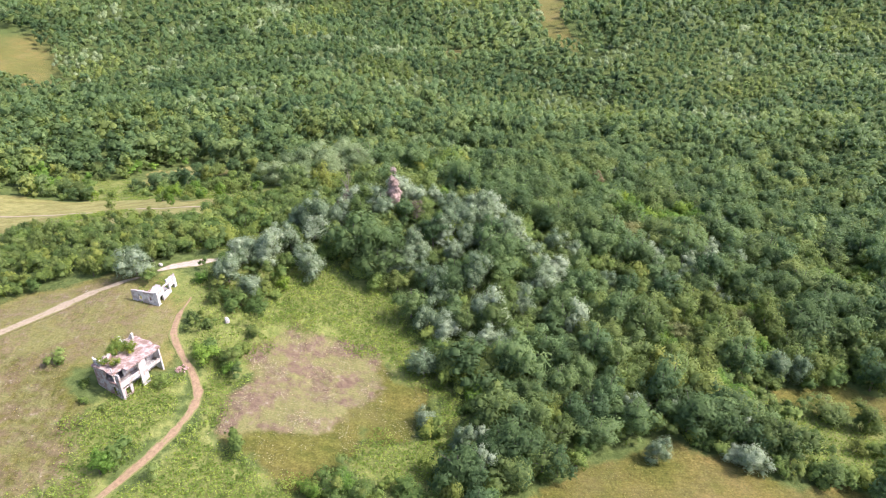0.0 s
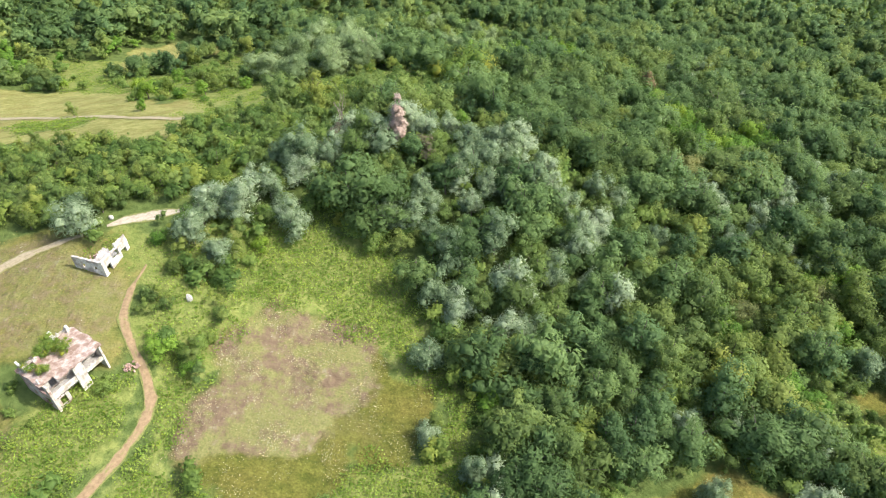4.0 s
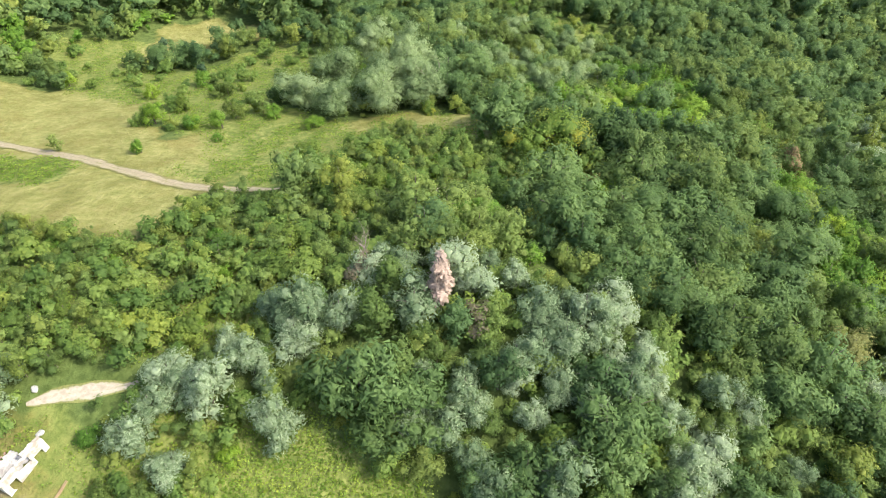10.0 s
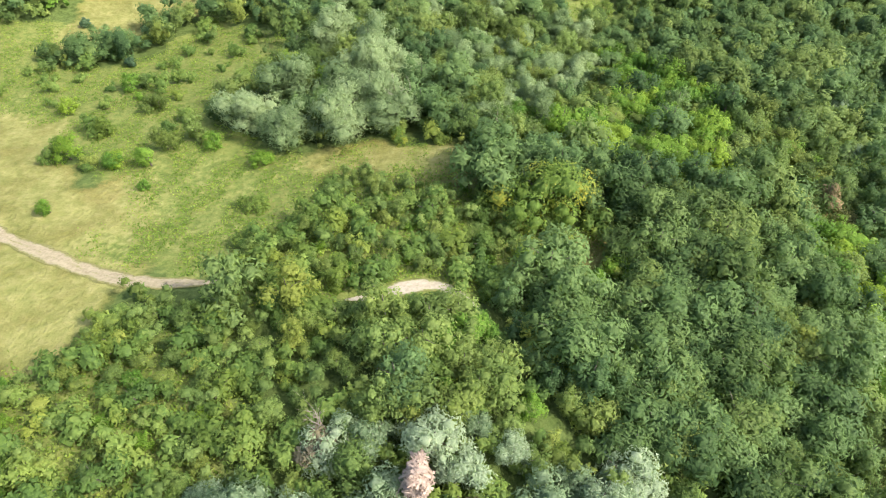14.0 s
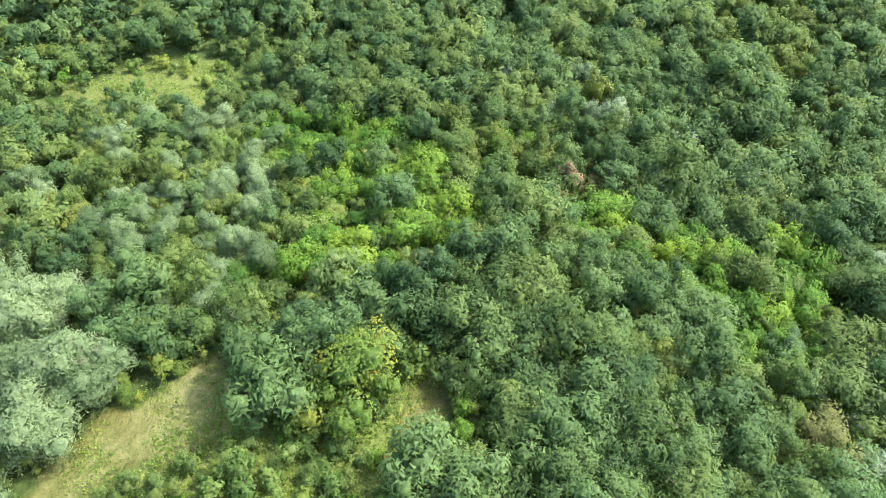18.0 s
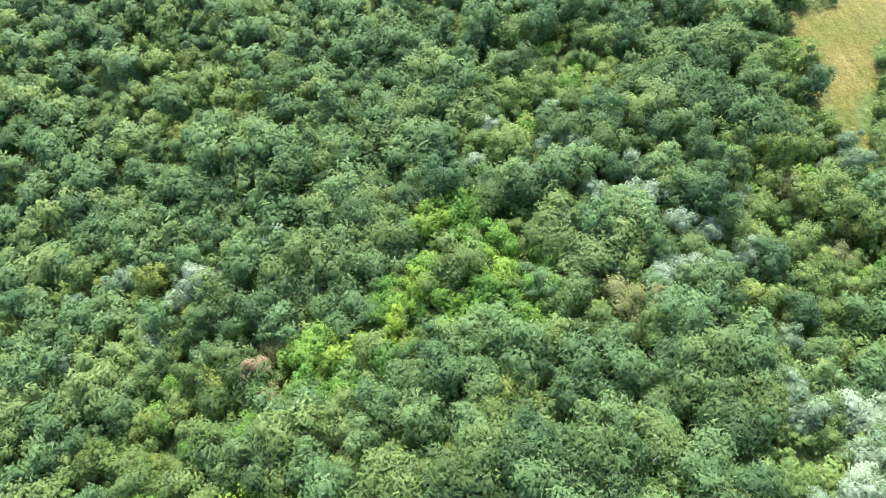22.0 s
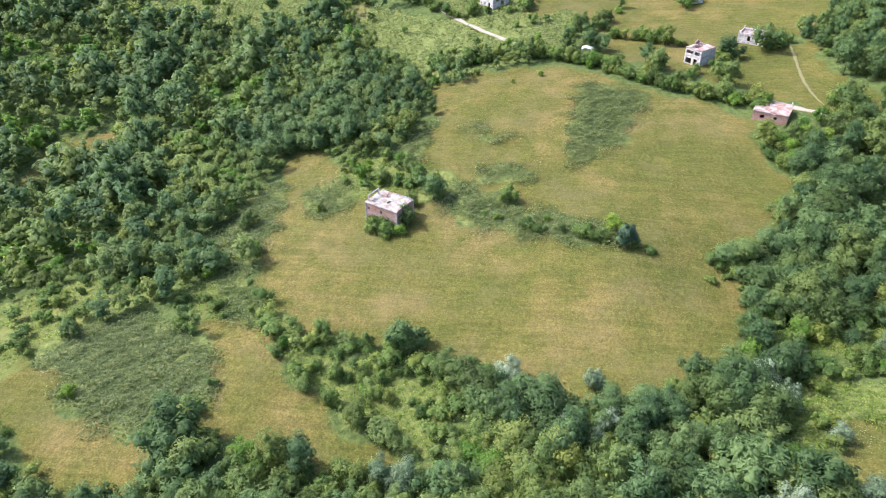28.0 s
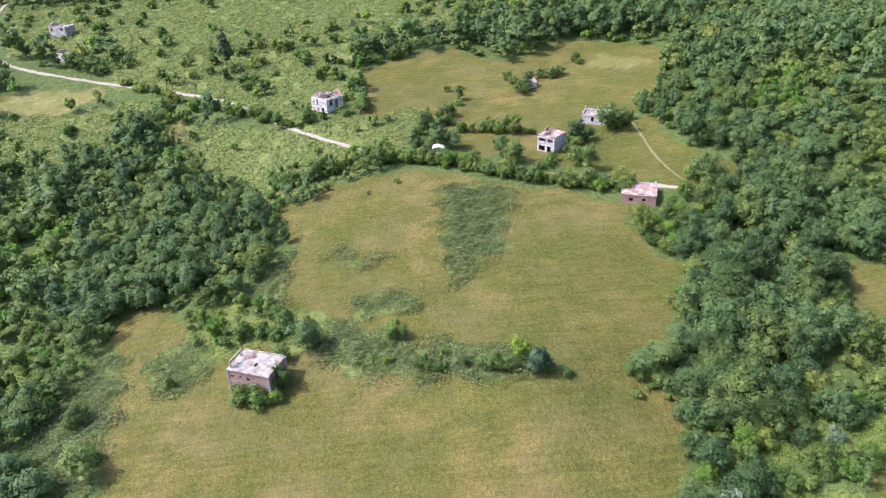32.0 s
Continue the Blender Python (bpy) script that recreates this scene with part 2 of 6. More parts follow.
def ground_material():
    """Woodland floor, meadow, undergrowth and bare soil, shared out by the land-cover mask."""
    m, t, b = nodes_of("ground_cover")
    a = t.nodes.new("ShaderNodeAttribute")
    a.attribute_name = "cover"
    s = t.nodes.new("ShaderNodeSeparateColor")
    t.links.new(a.outputs["Color"], s.inputs[0])
    tiny, fine, mid, broad = noise_tex(t, 3.0, 4.0), noise_tex(t, 0.7, 5.0), noise_tex(t, 0.16, 4.0), noise_tex(t, 0.035, 4.0)
    floor = ramp(t, fine, (0.35, (0.07, 0.10, 0.025)), (0.65, (0.12, 0.16, 0.045)))
    straw = ramp(t, broad, (0.40, (0.116, 0.122, 0.029)), (0.5, (0.165, 0.147, 0.039)), (0.6, (0.208, 0.169, 0.055)))
    green = ramp(t, fine, (0.35, (0.096, 0.113, 0.022)), (0.7, (0.140, 0.143, 0.033)))
    meadow = mix(t, ramp(t, mid, (0.38, (0, 0, 0)), (0.62, (0.85, 0.85, 0.85))), straw, green)
    meadow = mix(t, 0.7, meadow, ramp(t, tiny, (0.32, (0.55, 0.58, 0.5)), (0.68, (1.25, 1.22, 1.2))), "MULTIPLY")
    clumps = noise_tex(t, 1.3, 6.0, rough=0.7)
    meadow = mix(t, 0.55, meadow, ramp(t, clumps, (0.36, (0.6, 0.64, 0.52)), (0.62, (1.2, 1.18, 1.15))), "MULTIPLY")
    wc, along = t.nodes.new("ShaderNodeTexCoord"), add(t, "ShaderNodeMapping")
    along.inputs["Scale"].default_value, along.inputs["Rotation"].default_value = (0.09, 0.9, 1), (0, 0, 0.35)
    grain = add(t, "ShaderNodeTexNoise", Scale=1.0, Detail=5.0, Roughness=0.65, Distortion=0.6)
    t.links.new(wc.outputs["Object"], along.inputs[0])
    t.links.new(along.outputs[0], grain.inputs["Vector"])
    meadow = mix(t, 0.5, meadow, ramp(t, grain.outputs["Fac"], (0.35, (0.66, 0.68, 0.62)), (0.65, (1.2, 1.16, 1.1))), "MULTIPLY")
    streak = ramp(t, noise_tex(t, 0.055, 6.0, rough=0.7), (0.5, (0, 0, 0)), (0.68, (0.4, 0.4, 0.4)))
    meadow = mix(t, streak, meadow, (0.20, 0.16, 0.07))
    pale = ramp(t, fine, (0.3, (0.20, 0.21, 0.06)), (0.55, (0.275, 0.265, 0.09)), (0.75, (0.34, 0.31, 0.125)))
    meadow = mix(t, calc(t, "MULTIPLY", a.outputs["Alpha"], ramp(t, mid, (0.3, (0.35, 0.35, 0.35)), (0.6, (1, 1, 1)))), meadow, pale)
    under = ramp(t, fine, (0.35, (0.125, 0.16, 0.036)), (0.65, (0.215, 0.24, 0.068)))
    bare = ramp(t, fine, (0.3, (0.118, 0.084, 0.052)), (0.5, (0.163, 0.118, 0.075)), (0.62, (0.185, 0.146, 0.081)), (0.8, (0.31, 0.27, 0.19)))
    flecks = ramp(t, noise_tex(t, 2.6, 2.0), (0.66, (0, 0, 0)), (0.72, (1, 1, 1)))
    bare = mix(t, calc(t, "MULTIPLY", flecks, ramp(t, noise_tex(t, 0.3, 2.0), (0.5, (0, 0, 0)), (0.6, (1, 1, 1)))), bare, (0.46, 0.42, 0.33))
    weeds = ramp(t, noise_tex(t, 0.22, 6.0, rough=0.7), (0.44, (0, 0, 0)), (0.56, (0.9, 0.9, 0.9)))
    bare = mix(t, weeds, bare, ramp(t, tiny, (0.3, (0.13, 0.145, 0.04)), (0.7, (0.23, 0.22, 0.085))))

    def edge(v):
        w = calc(t, "ADD", v, calc(t, "MULTIPLY", calc(t, "SUBTRACT", fine, 0.5), 0.7))
        return ramp(t, w, (0.36, (0, 0, 0)), (0.64, (1, 1, 1)))
    col = mix(t, edge(s.outputs[1]), floor, under)
    col = mix(t, edge(s.outputs[0]), col, meadow)
    col = mix(t, edge(s.outputs[2]), col, bare)
    t.links.new(col, b.inputs["Base Color"])
    b.inputs["Roughness"].default_value = 0.95
    b.inputs["Specular IOR Level"].default_value = 0.1
    bump(t, b, calc(t, "ADD", fine, calc(t, "MULTIPLY", clumps, 0.6)), 0.8, 0.6)
    return m


GROUND = ground_material()


def track_material(name, c1, c2, grass, scale=1.8):
    """Bare ruts that fade into grass at the verges and along the middle."""
    m, t, b = nodes_of(name)
    verge = t.nodes.new("ShaderNodeAttribute")
    verge.attribute_name = "tint"
    fine, broad = noise_tex(t, scale, 5.0), noise_tex(t, 0.45, 4.0)
    col = ramp(t, fine, (0.35, c1), (0.65, c2))
    over = calc(t, "ADD", verge.outputs["Fac"], calc(t, "ADD", calc(t, "MULTIPLY", calc(t, "SUBTRACT", broad, 0.5), 1.1), calc(t, "MULTIPLY", calc(t, "SUBTRACT", fine, 0.5), 0.9)))
    turf = ramp(t, noise_tex(t, 3.0, 4.0), (0.35, tuple(0.75 * v for v in grass)), (0.65, tuple(1.2 * v for v in grass)))
    t.links.new(mix(t, ramp(t, over, (0.27, (0, 0, 0)), (0.6, (1, 1, 1))), col, turf), b.inputs["Base Color"])
    b.inputs["Roughness"].default_value = 0.95
    bump(t, b, fine, 0.6, 0.05)
    return m


DIRT = track_material("dirt_track", (0.20, 0.135, 0.07), (0.30, 0.21, 0.115), (0.155, 0.17, 0.043))
FAINT = track_material("trodden_grass", (0.165, 0.15, 0.055), (0.225, 0.195, 0.088), (0.155, 0.15, 0.04))
FADED = track_material("faded_track", (0.25, 0.205, 0.12), (0.36, 0.30, 0.195), (0.185, 0.175, 0.055))
GRAVEL = track_material("pale_gravel", (0.31, 0.265, 0.195), (0.43, 0.375, 0.29), (0.17, 0.18, 0.05))


# ---- land: height and cover ----
def smooth(a, b, v):
    s = np.clip((v - a) / (b - a), 0, 1)
    return s * s * (3 - 2 * s)


SWELLS = [0.3, 4, 6.9, 1.2, 0.4, 4.8, -0.3, -2.9, -3, -1, -1.1, -1.6, -1, -4.3, -0, 5.6, -2.9, -0.2, -0.3, -3.1, -2.8, 7.1, 17.7, -4.2, 0.8, 0.1, -5.3, -4.8, -0.9, -1.5, -2.8, 4, 4.5, -2.7, -11.6, -0.5, -2.2, 1, -13.3, -6, 2.9, -10.4, 6, 1.5, 9.7, 8.9, -5.7, -1.4, -4.1, 1.3, -11.6, 2.3, 8.2, -4.9, -2.8, -1.2, 3.8, -9.1, -0.9, -5.7, -0.5, 1.2, -0.9, 11.6, 4.3, 5.3, 0.7, 0.2, -2.3, -2.5]

# knolls and hollows: x, y, spread, rise
KNOLLS = [(-32, 204, 25, -3.8), (-8, 150, 13, 2.9), (-8, 90, 25, -3.3), (88, 48, 36, -3.0), (70, 150, 18, 2.8), (16, 252, 13, -2.6), (4, 180, 13, -2.8), (46, 240, 13, 3.2), (46, 210, 13, -2.9), (10, 144, 13, 3.4), (-14, 114, 13, -3.5), (-2, 48, 13, -2.7), (-56, 186, 18, -2.8), (-8, 264, 13, 2.4), (106, 204, 25, 1.7), (-56, 126, 13, 1.6), (76, 270, 13, -2.3), (4, 234, 13, -2.4), (28, 48, 13, 1.7), (22, 270, 13, -2.1), (34, 126, 13, -1.4), (-104, 222, 25, 1.7), (-20, 144, 13, 1.9), (70, 96, 13, -1.6)]


def height(x, y):
    """The lie of the land: a ridge that falls away into a wooded valley ahead and climbs gently behind, with low swells."""
    x, y = np.asarray(x, float), np.asarray(y, float)
    z = -80 * smooth(60, 520, y) + 22 * smooth(40, -240, y) + 230 * smooth(850, 2200, y) + 150 * smooth(-330, -1500, y) + 160 * smooth(420, 1700, np.abs(x))
    z = z + 13 * np.sin(x / 75 + 0.6 * np.sin(y / 130)) * np.sin(y / 95 + x / 260) * smooth(310, 480, y)
    k = 0
    for j in range(10):
        for i in range(7):
            z = z + SWELLS[k] * np.exp(-((x + 180 - 64 * i) ** 2 + (y + 220 - 62 * j) ** 2) / 6728.0)
            k += 1
    for a, b, wide, rise in KNOLLS:
        z = z + rise * np.exp(-((x - a) ** 2 + (y - b) ** 2) / (2 * wide * wide))
    return z


def H(x, y):
    return float(height(x, y))


def unevenness(x, y):
    """Small humps of the ground's surface."""
    return 0.15 * np.sin(x * 0.31 + 1.7 * np.sin(y * 0.11)) * np.sin(y * 0.27 + np.sin(x * 0.13)) * (np.abs(x) < 400)


def inside(poly, x, y):
    """Which of the points lie in the outline."""
    hit = np.zeros(np.shape(x), bool)
    for (x0, y0), (x1, y1) in zip(poly, poly[1:] + poly[:1]):
        if y0 != y1:
            hit ^= ((y0 > y) != (y1 > y)) & (x < (x1 - x0) * (y - y0) / (y1 - y0) + x0)
    return hit


def far_from(line, x, y):
    """Distance of the points from a line of several legs."""
    d = np.full(np.shape(x), 1e9)
    for (x0, y0), (x1, y1) in zip(line, line[1:]):
        l2 = (x1 - x0) ** 2 + (y1 - y0) ** 2 + 1e-9
        s = np.clip(((x - x0) * (x1 - x0) + (y - y0) * (y1 - y0)) / l2, 0, 1)
        d = np.minimum(d, np.hypot(x - x0 - s * (x1 - x0), y - y0 - s * (y1 - y0)))
    return d


MEADOWS = [
    [(-34, 110), (-27, 113), (-20, 110), (-11, 106), (-4, 102), (-3, 96), (-6, 88), (-14, 88), (-17, 80), (-20, 76), (-26, 76), (-31, 79), (-40, 85), (-38, 90), (-36, 96), (-38, 101), (-37, 106)],
    [(-95, 114), (-76, 122), (-65, 123), (-52, 114), (-50, 105), (-52, 98), (-69, 98), (-95, 104)],
    [(-83, 104), (-69, 98), (-56, 84), (-52, 69), (-64, 60), (-90, 70)],
    [(-165, 222), (-150, 224), (-138, 221), (-125, 219), (-112, 224), (-99, 219), (-90, 209), (-91, 200), (-78, 192), (-71, 197), (-62, 191), (-63, 178), (-55, 170), (-59, 162), (-59, 152), (-72, 152), (-80, 155), (-96, 159), (-170, 168)],
    [(-124, 259), (-121, 273), (-110, 279), (-91, 276), (-90, 267), (-100, 266), (-105, 251), (-114, 249), (-126, 240)],
    [(-43, 208), (-31, 210), (-24, 210), (-19, 210), (-12, 205), (-12, 201), (-17, 199), (-22, 198), (-28, 199), (-38, 203)],
    [(4, 192), (12, 190), (8, 183), (-3, 179), (-4, 180), (-1, 185)],
    [(99, 71), (111, 57), (112, 37), (118, 18), (119, 1), (103, 7), (97, 23), (76, 27), (65, 37), (33, 45), (28, 40), (9, 43), (7, 43), (0, 52), (8, 72), (24, 85), (36, 90), (51, 83), (69, 77), (89, 74)],
    [(81, 14), (83, 7), (78, -8), (84, -30), (64, -40), (47, -45), (17, -28), (-7, -16), (-9, 6), (-14, 17), (-1, 38), (9, 43), (30, 39), (43, 34), (66, 22)],
    [(36, -66), (3, -60), (5, -45), (26, -48)],
    [(40, -94), (36, -66), (3, -60), (0, -64), (-6, -57), (-11, -54), (-29, -67), (9, -76)],
    [(14, -60), (9, -41), (-5, -36), (-10, -42), (-6, -57), (0, -64)],
    [(-11, -54), (-37, -64), (-33, -34), (-43, -28), (-44, -20), (-34, -17), (-9, -30), (-3, -37)],
    [(57, -82), (57, -135), (22, -149), (1, -127), (-27, -145), (-64, -128), (-46, -82), (-29, -67), (9, -76), (40, -94)],
    [(165, -137), (203, -142), (202, -130), (178, -125), (155, -133)],
    [(115, -65), (102, -68), (83, -55), (96, -50)],
    [(119, 69), (101, 74), (93, 85), (79, 96), (60, 103), (67, 107), (81, 106), (95, 103), (105, 99), (105, 90)],
    [(151, 99), (145, 83), (129, 100), (110, 103), (107, 115), (114, 122), (129, 111)],
    [(204, 14), (204, -14), (185, -22), (181, -3), (196, 10)],
    [(-442, 717), (-407, 704), (-348, 628), (-318, 574), (-270, 548), (-326, 560), (-385, 583)],
    [(85, 798), (135, 795), (104, 659), (116, 591), (86, 611), (92, 705)],
    [(-10, 616), (28, 596), (9, 568)],
    [(160, -210), (40, -235), (45, -205), (80, -190), (140, -195)],
    [(-70, -190), (-110, -230), (-80, -240), (-50, -205)],
    [(204, -131), (190, -145), (167, -143), (158, -140), (167, -128), (177, -121)],
    [(250, -146), (246, -174), (237, -204), (224, -195), (218, -169), (223, -146), (230, -134), (244, -134)],
    [(131, -106), (119, -106), (117, -89), (122, -88)],
    [(112, -63), (101, -66), (82, -71), (75, -62), (94, -58), (104, -56)],
    [(74, -153), (59, -152), (61, -140), (74, -141)],
    [(165, -157), (135, -164), (131, -155), (154, -144)],
    [(-79, 206), (-64, 203), (-54, 201), (-46, 202), (-39, 207), (-25, 210), (-14, 207), (-12, 200), (-17, 195), (-28, 198), (-37, 200), (-44, 198), (-49, 193), (-48, 183), (-46, 174), (-64, 177)],
    [(-55, 42), (-42, 48), (-38, 42), (-46, 28), (-54, 24), (-60, 30)],
    [(-34, -49), (-38, -36), (-44, -28), (-46, -17), (-38, -14), (-28, -12), (-21, -19)],
]
BRAMBLES = [
    [(-113, 179), (-93, 180), (-88, 174), (-93, 169), (-103, 168)],
    [(-33, 124), (-26, 130), (-19, 125), (-11, 124), (-8, 119), (-6, 113), (-3, 106), (1, 99), (2, 89), (-2, 90), (-3, 96), (-4, 102), (-11, 106), (-20, 110), (-27, 113), (-34, 110), (-36, 108)],
    [(-45, 100), (-37, 96), (-38, 90), (-40, 85), (-35, 80), (-26, 76), (-20, 76), (-24, 71), (-31, 69), (-41, 70), (-45, 76), (-42, 85), (-43, 95)],
    [(-6, 88), (2, 89), (4, 82), (-3, 80), (-8, 77), (-13, 79), (-17, 77), (-14, 88)],
    [(-62, 84), (-57, 89), (-50, 97), (-47, 97), (-46, 89), (-49, 79), (-55, 72)],
    [(-60, 72), (-45, 72), (-30, 70), (-4, 72), (4, 80), (3, 72), (-8, 67), (-30, 64), (-45, 58), (-62, 56), (-72, 62)],
    [(175, 182), (172, 170), (161, 158), (153, 164), (160, 183), (168, 188)],
]
COPSES = [
    [(123, 62), (112, 60), (101, 70), (89, 77), (75, 81), (62, 84), (59, 98), (62, 101), (77, 94), (92, 84), (103, 74), (119, 70)],
    [(68, 22), (80, 12), (93, 7), (102, 7), (98, 24), (87, 28), (76, 28)],
    [(-49, 99), (-35, 100), (-33, 111), (-28, 123), (-38, 130), (-47, 126)],
    [(-38, 200), (-36, 186), (-47, 184), (-42, 172), (-45, 166), (-32, 168), (-22, 170), (-9, 172), (-3, 180), (8, 189), (3, 191), (-9, 192), (-14, 201)],
    [(-75, 152), (-60, 153), (-49, 163), (-41, 161), (-30, 149), (-38, 134), (-54, 130), (-72, 135), (-84, 145)],
]
LUSH_ZONES = [
    [(10, 258), (25, 258), (32, 237), (31, 217), (25, 214), (21, 230), (10, 242)],
    [(44, 187), (62, 183), (71, 174), (65, 164), (51, 171), (44, 184)],
    [(21, 254), (34, 228), (33, 219), (26, 222), (21, 227), (14, 243)],
    [(23, 233), (27, 218), (30, 206), (18, 203), (8, 209), (1, 212), (-5, 220)],
    [(62, 182), (70, 177), (65, 168), (54, 168), (49, 180), (44, 187), (40, 200), (36, 206), (40, 212), (49, 202), (54, 192)],
    [(64, 179), (63, 170), (56, 163), (48, 163), (43, 171), (56, 183)],
]
SILVER_ZONES = [
    [(-19, 151), (-4, 152), (2, 157), (11, 152), (21, 148), (28, 140), (23, 135), (13, 136), (5, 139), (-3, 140), (-8, 143), (-17, 140)],
    [(-36, 140), (-32, 145), (-24, 146), (-20, 140), (-25, 135), (-32, 133), (-36, 128), (-43, 123), (-48, 126), (-44, 132), (-38, 134)],
]
GREY_ZONES = [
    [(-34, 274), (-10, 279), (9, 261), (12, 229), (2, 216), (-14, 214), (-26, 235)],
]
PALE_BRAMBLES = [
    [(76, 21), (66, 23), (43, 35), (30, 40), (33, 46), (61, 38), (74, 26)],
    [(37, -31), (18, -25), (27, 1), (39, 16), (41, 6)],
    [(62, 14), (48, 15), (50, 22), (63, 20)],
    [(71, -7), (54, 2), (61, 4)],
    [(108, 26), (101, 17), (94, 26), (95, 35), (103, 33)],
    [(144, 85), (135, 71), (112, 79), (104, 93), (116, 104), (127, 99)],
    [(85, 14), (88, 7), (82, -9), (78, -8), (80, 14)],
    [(126, 43), (121, 18), (115, 18), (111, 39), (113, 58), (101, 72), (109, 74)],
]
SCRUBS = [
    [(-148, 254), (-123, 258), (-117, 240), (-96, 241), (-88, 266), (-60, 255), (-59, 236), (-65, 217), (-52, 208), (-37, 200), (-36, 186), (-45, 180), (-45, 172), (-68, 174), (-71, 181), (-61, 183), (-68, 194), (-79, 196), (-98, 212), (-127, 222)],
    [(157, -142), (112, -123), (61, -68), (46, -56), (33, -77), (40, -94), (59, -83), (60, -140), (99, -170), (161, -170)],
    [(122, -107), (77, -81), (54, -56), (64, -42), (85, -33), (117, -75)],
    [(160, -170), (60, -150), (20, -160), (0, -200), (60, -260), (240, -260), (210, -180)],
    [(140, -128), (210, -120), (215, -92), (140, -86)],
    [(-63, 117), (-57, 121), (-46, 122), (-44, 112), (-50, 112), (-59, 114)],
    [(0, 100), (4, 94), (3, 84), (-7, 63), (-18, 64), (-8, 74), (-1, 84)],
    [(151, 99), (170, 95), (175, 70), (151, 59), (126, 60), (135, 71), (145, 83)],
    [(-28, 296), (-2, 300), (10, 294), (17, 282), (14, 274), (2, 272), (-10, 284)],
    [(90, 268), (98, 266), (104, 253), (97, 254), (86, 272), (84, 280)],
]
BARES = [[(-34, 110), (-27, 113), (-22, 111), (-14, 107), (-12, 103), (-17, 95), (-18, 88), (-21, 87), (-29, 85), (-35, 85), (-40, 85), (-38, 90), (-36, 96), (-38, 101), (-36, 107)], [(2, 190), (6, 189), (4, 185), (0, 184)], [(102, 94), (104, 96), (106, 92), (104, 91)]]
DRY_SPOTS = [[(-28, -118), (-40, -108), (-54, -108), (-52, -118), (-38, -124)], [(158, -133), (176, -126), (170, -118), (150, -125)], [(62, -150), (74, -158), (52, -165), (44, -156)]]
ROAD = [(250, -290), (244, -260), (223, -192), (209, -172), (193, -161), (162, -146), (129, -130), (109, -118), (91, -97), (78, -82), (61, -64), (50, -55), (34, -46), (22, -41), (0, -30), (-15, -23), (-28, -16), (-41, -5), (-61, 21), (-70, 40)]
FIELD_PATH = [(-29, -20), (-27, -33), (-28, -52), (-29, -66)]
TRACK = [(-54, 60), (-51, 70), (-47, 78), (-44, 85), (-43, 91), (-45, 96), (-48, 100), (-51, 105), (-51.5, 110), (-50.5, 115)]
SIDE_TRACK = [(-100, 96), (-86, 103), (-80, 108), (-76, 112), (-71, 116.3), (-65, 119.8), (-62, 121)]
BARE_BEND = [(-59.5, 122.6), (-57, 124), (-54, 125.2), (-49, 127), (-46, 128.5)]
WOOD_TRACK = [(-160, 190), (-120, 187), (-93, 181), (-81, 177), (-66, 172), (-56, 170), (-45, 171)]
WOOD_BEND = [(-26, 169), (-22, 170.5), (-18, 172.6), (-14.5, 173.6), (-11, 172.5), (-8.5, 170.5)]
ROUTES = [ROAD, FIELD_PATH, TRACK, SIDE_TRACK, BARE_BEND, WOOD_TRACK, WOOD_BEND]


def any_of(polys, x, y):
    hit = np.zeros(np.shape(x), bool)
    for p in polys:
        hit |= inside(p, x, y)
    return hit


def mesh_of(name, verts, quads, tris, material, tint=None, smooth_shade=False, normals=None):
    """A mesh from arrays of corners, four-sided and three-sided faces."""
    me = bpy.data.meshes.new(name)
    me.vertices.add(len(verts))
    me.vertices.foreach_set("co", np.asarray(verts, np.float32).ravel())
    loops = np.concatenate([np.asarray(quads, np.int32).reshape(-1), np.asarray(tris, np.int32).reshape(-1)])
    nq, nt = len(quads), len(tris)
    me.loops.add(len(loops))
    me.loops.foreach_set("vertex_index", loops)
    me.polygons.add(nq + nt)
    start = np.concatenate([np.arange(nq) * 4, nq * 4 + np.arange(nt) * 3]).astype(np.int32)
    me.polygons.foreach_set("loop_start", start)
    if smooth_shade:
        me.polygons.foreach_set("use_smooth", np.ones(nq + nt, bool))
    if tint is not None:
        at = me.attributes.new("tint", "FLOAT", "POINT")
        at.data.foreach_set("value", np.asarray(tint, np.float32))
    if normals is not None:
        at = me.attributes.new("custom_normal", "FLOAT_VECTOR", "POINT")
        at.data.foreach_set("vector", np.asarray(normals, np.float32).ravel())
    me.materials.append(material)
    me.update(calc_edges=True)
    return me


def spread(lo, hi, step, reach):
    """Even steps from lo to hi, then growing ones out to the horizon."""
    mid = np.arange(lo, hi + 0.1, step)
    out, d, s = [], 0.0, step
    while d < reach:
        s *= 1.12
        d += s
        out.append(d)
    out = np.array(out)
    return np.concatenate([lo - out[::-1], mid, hi + out])


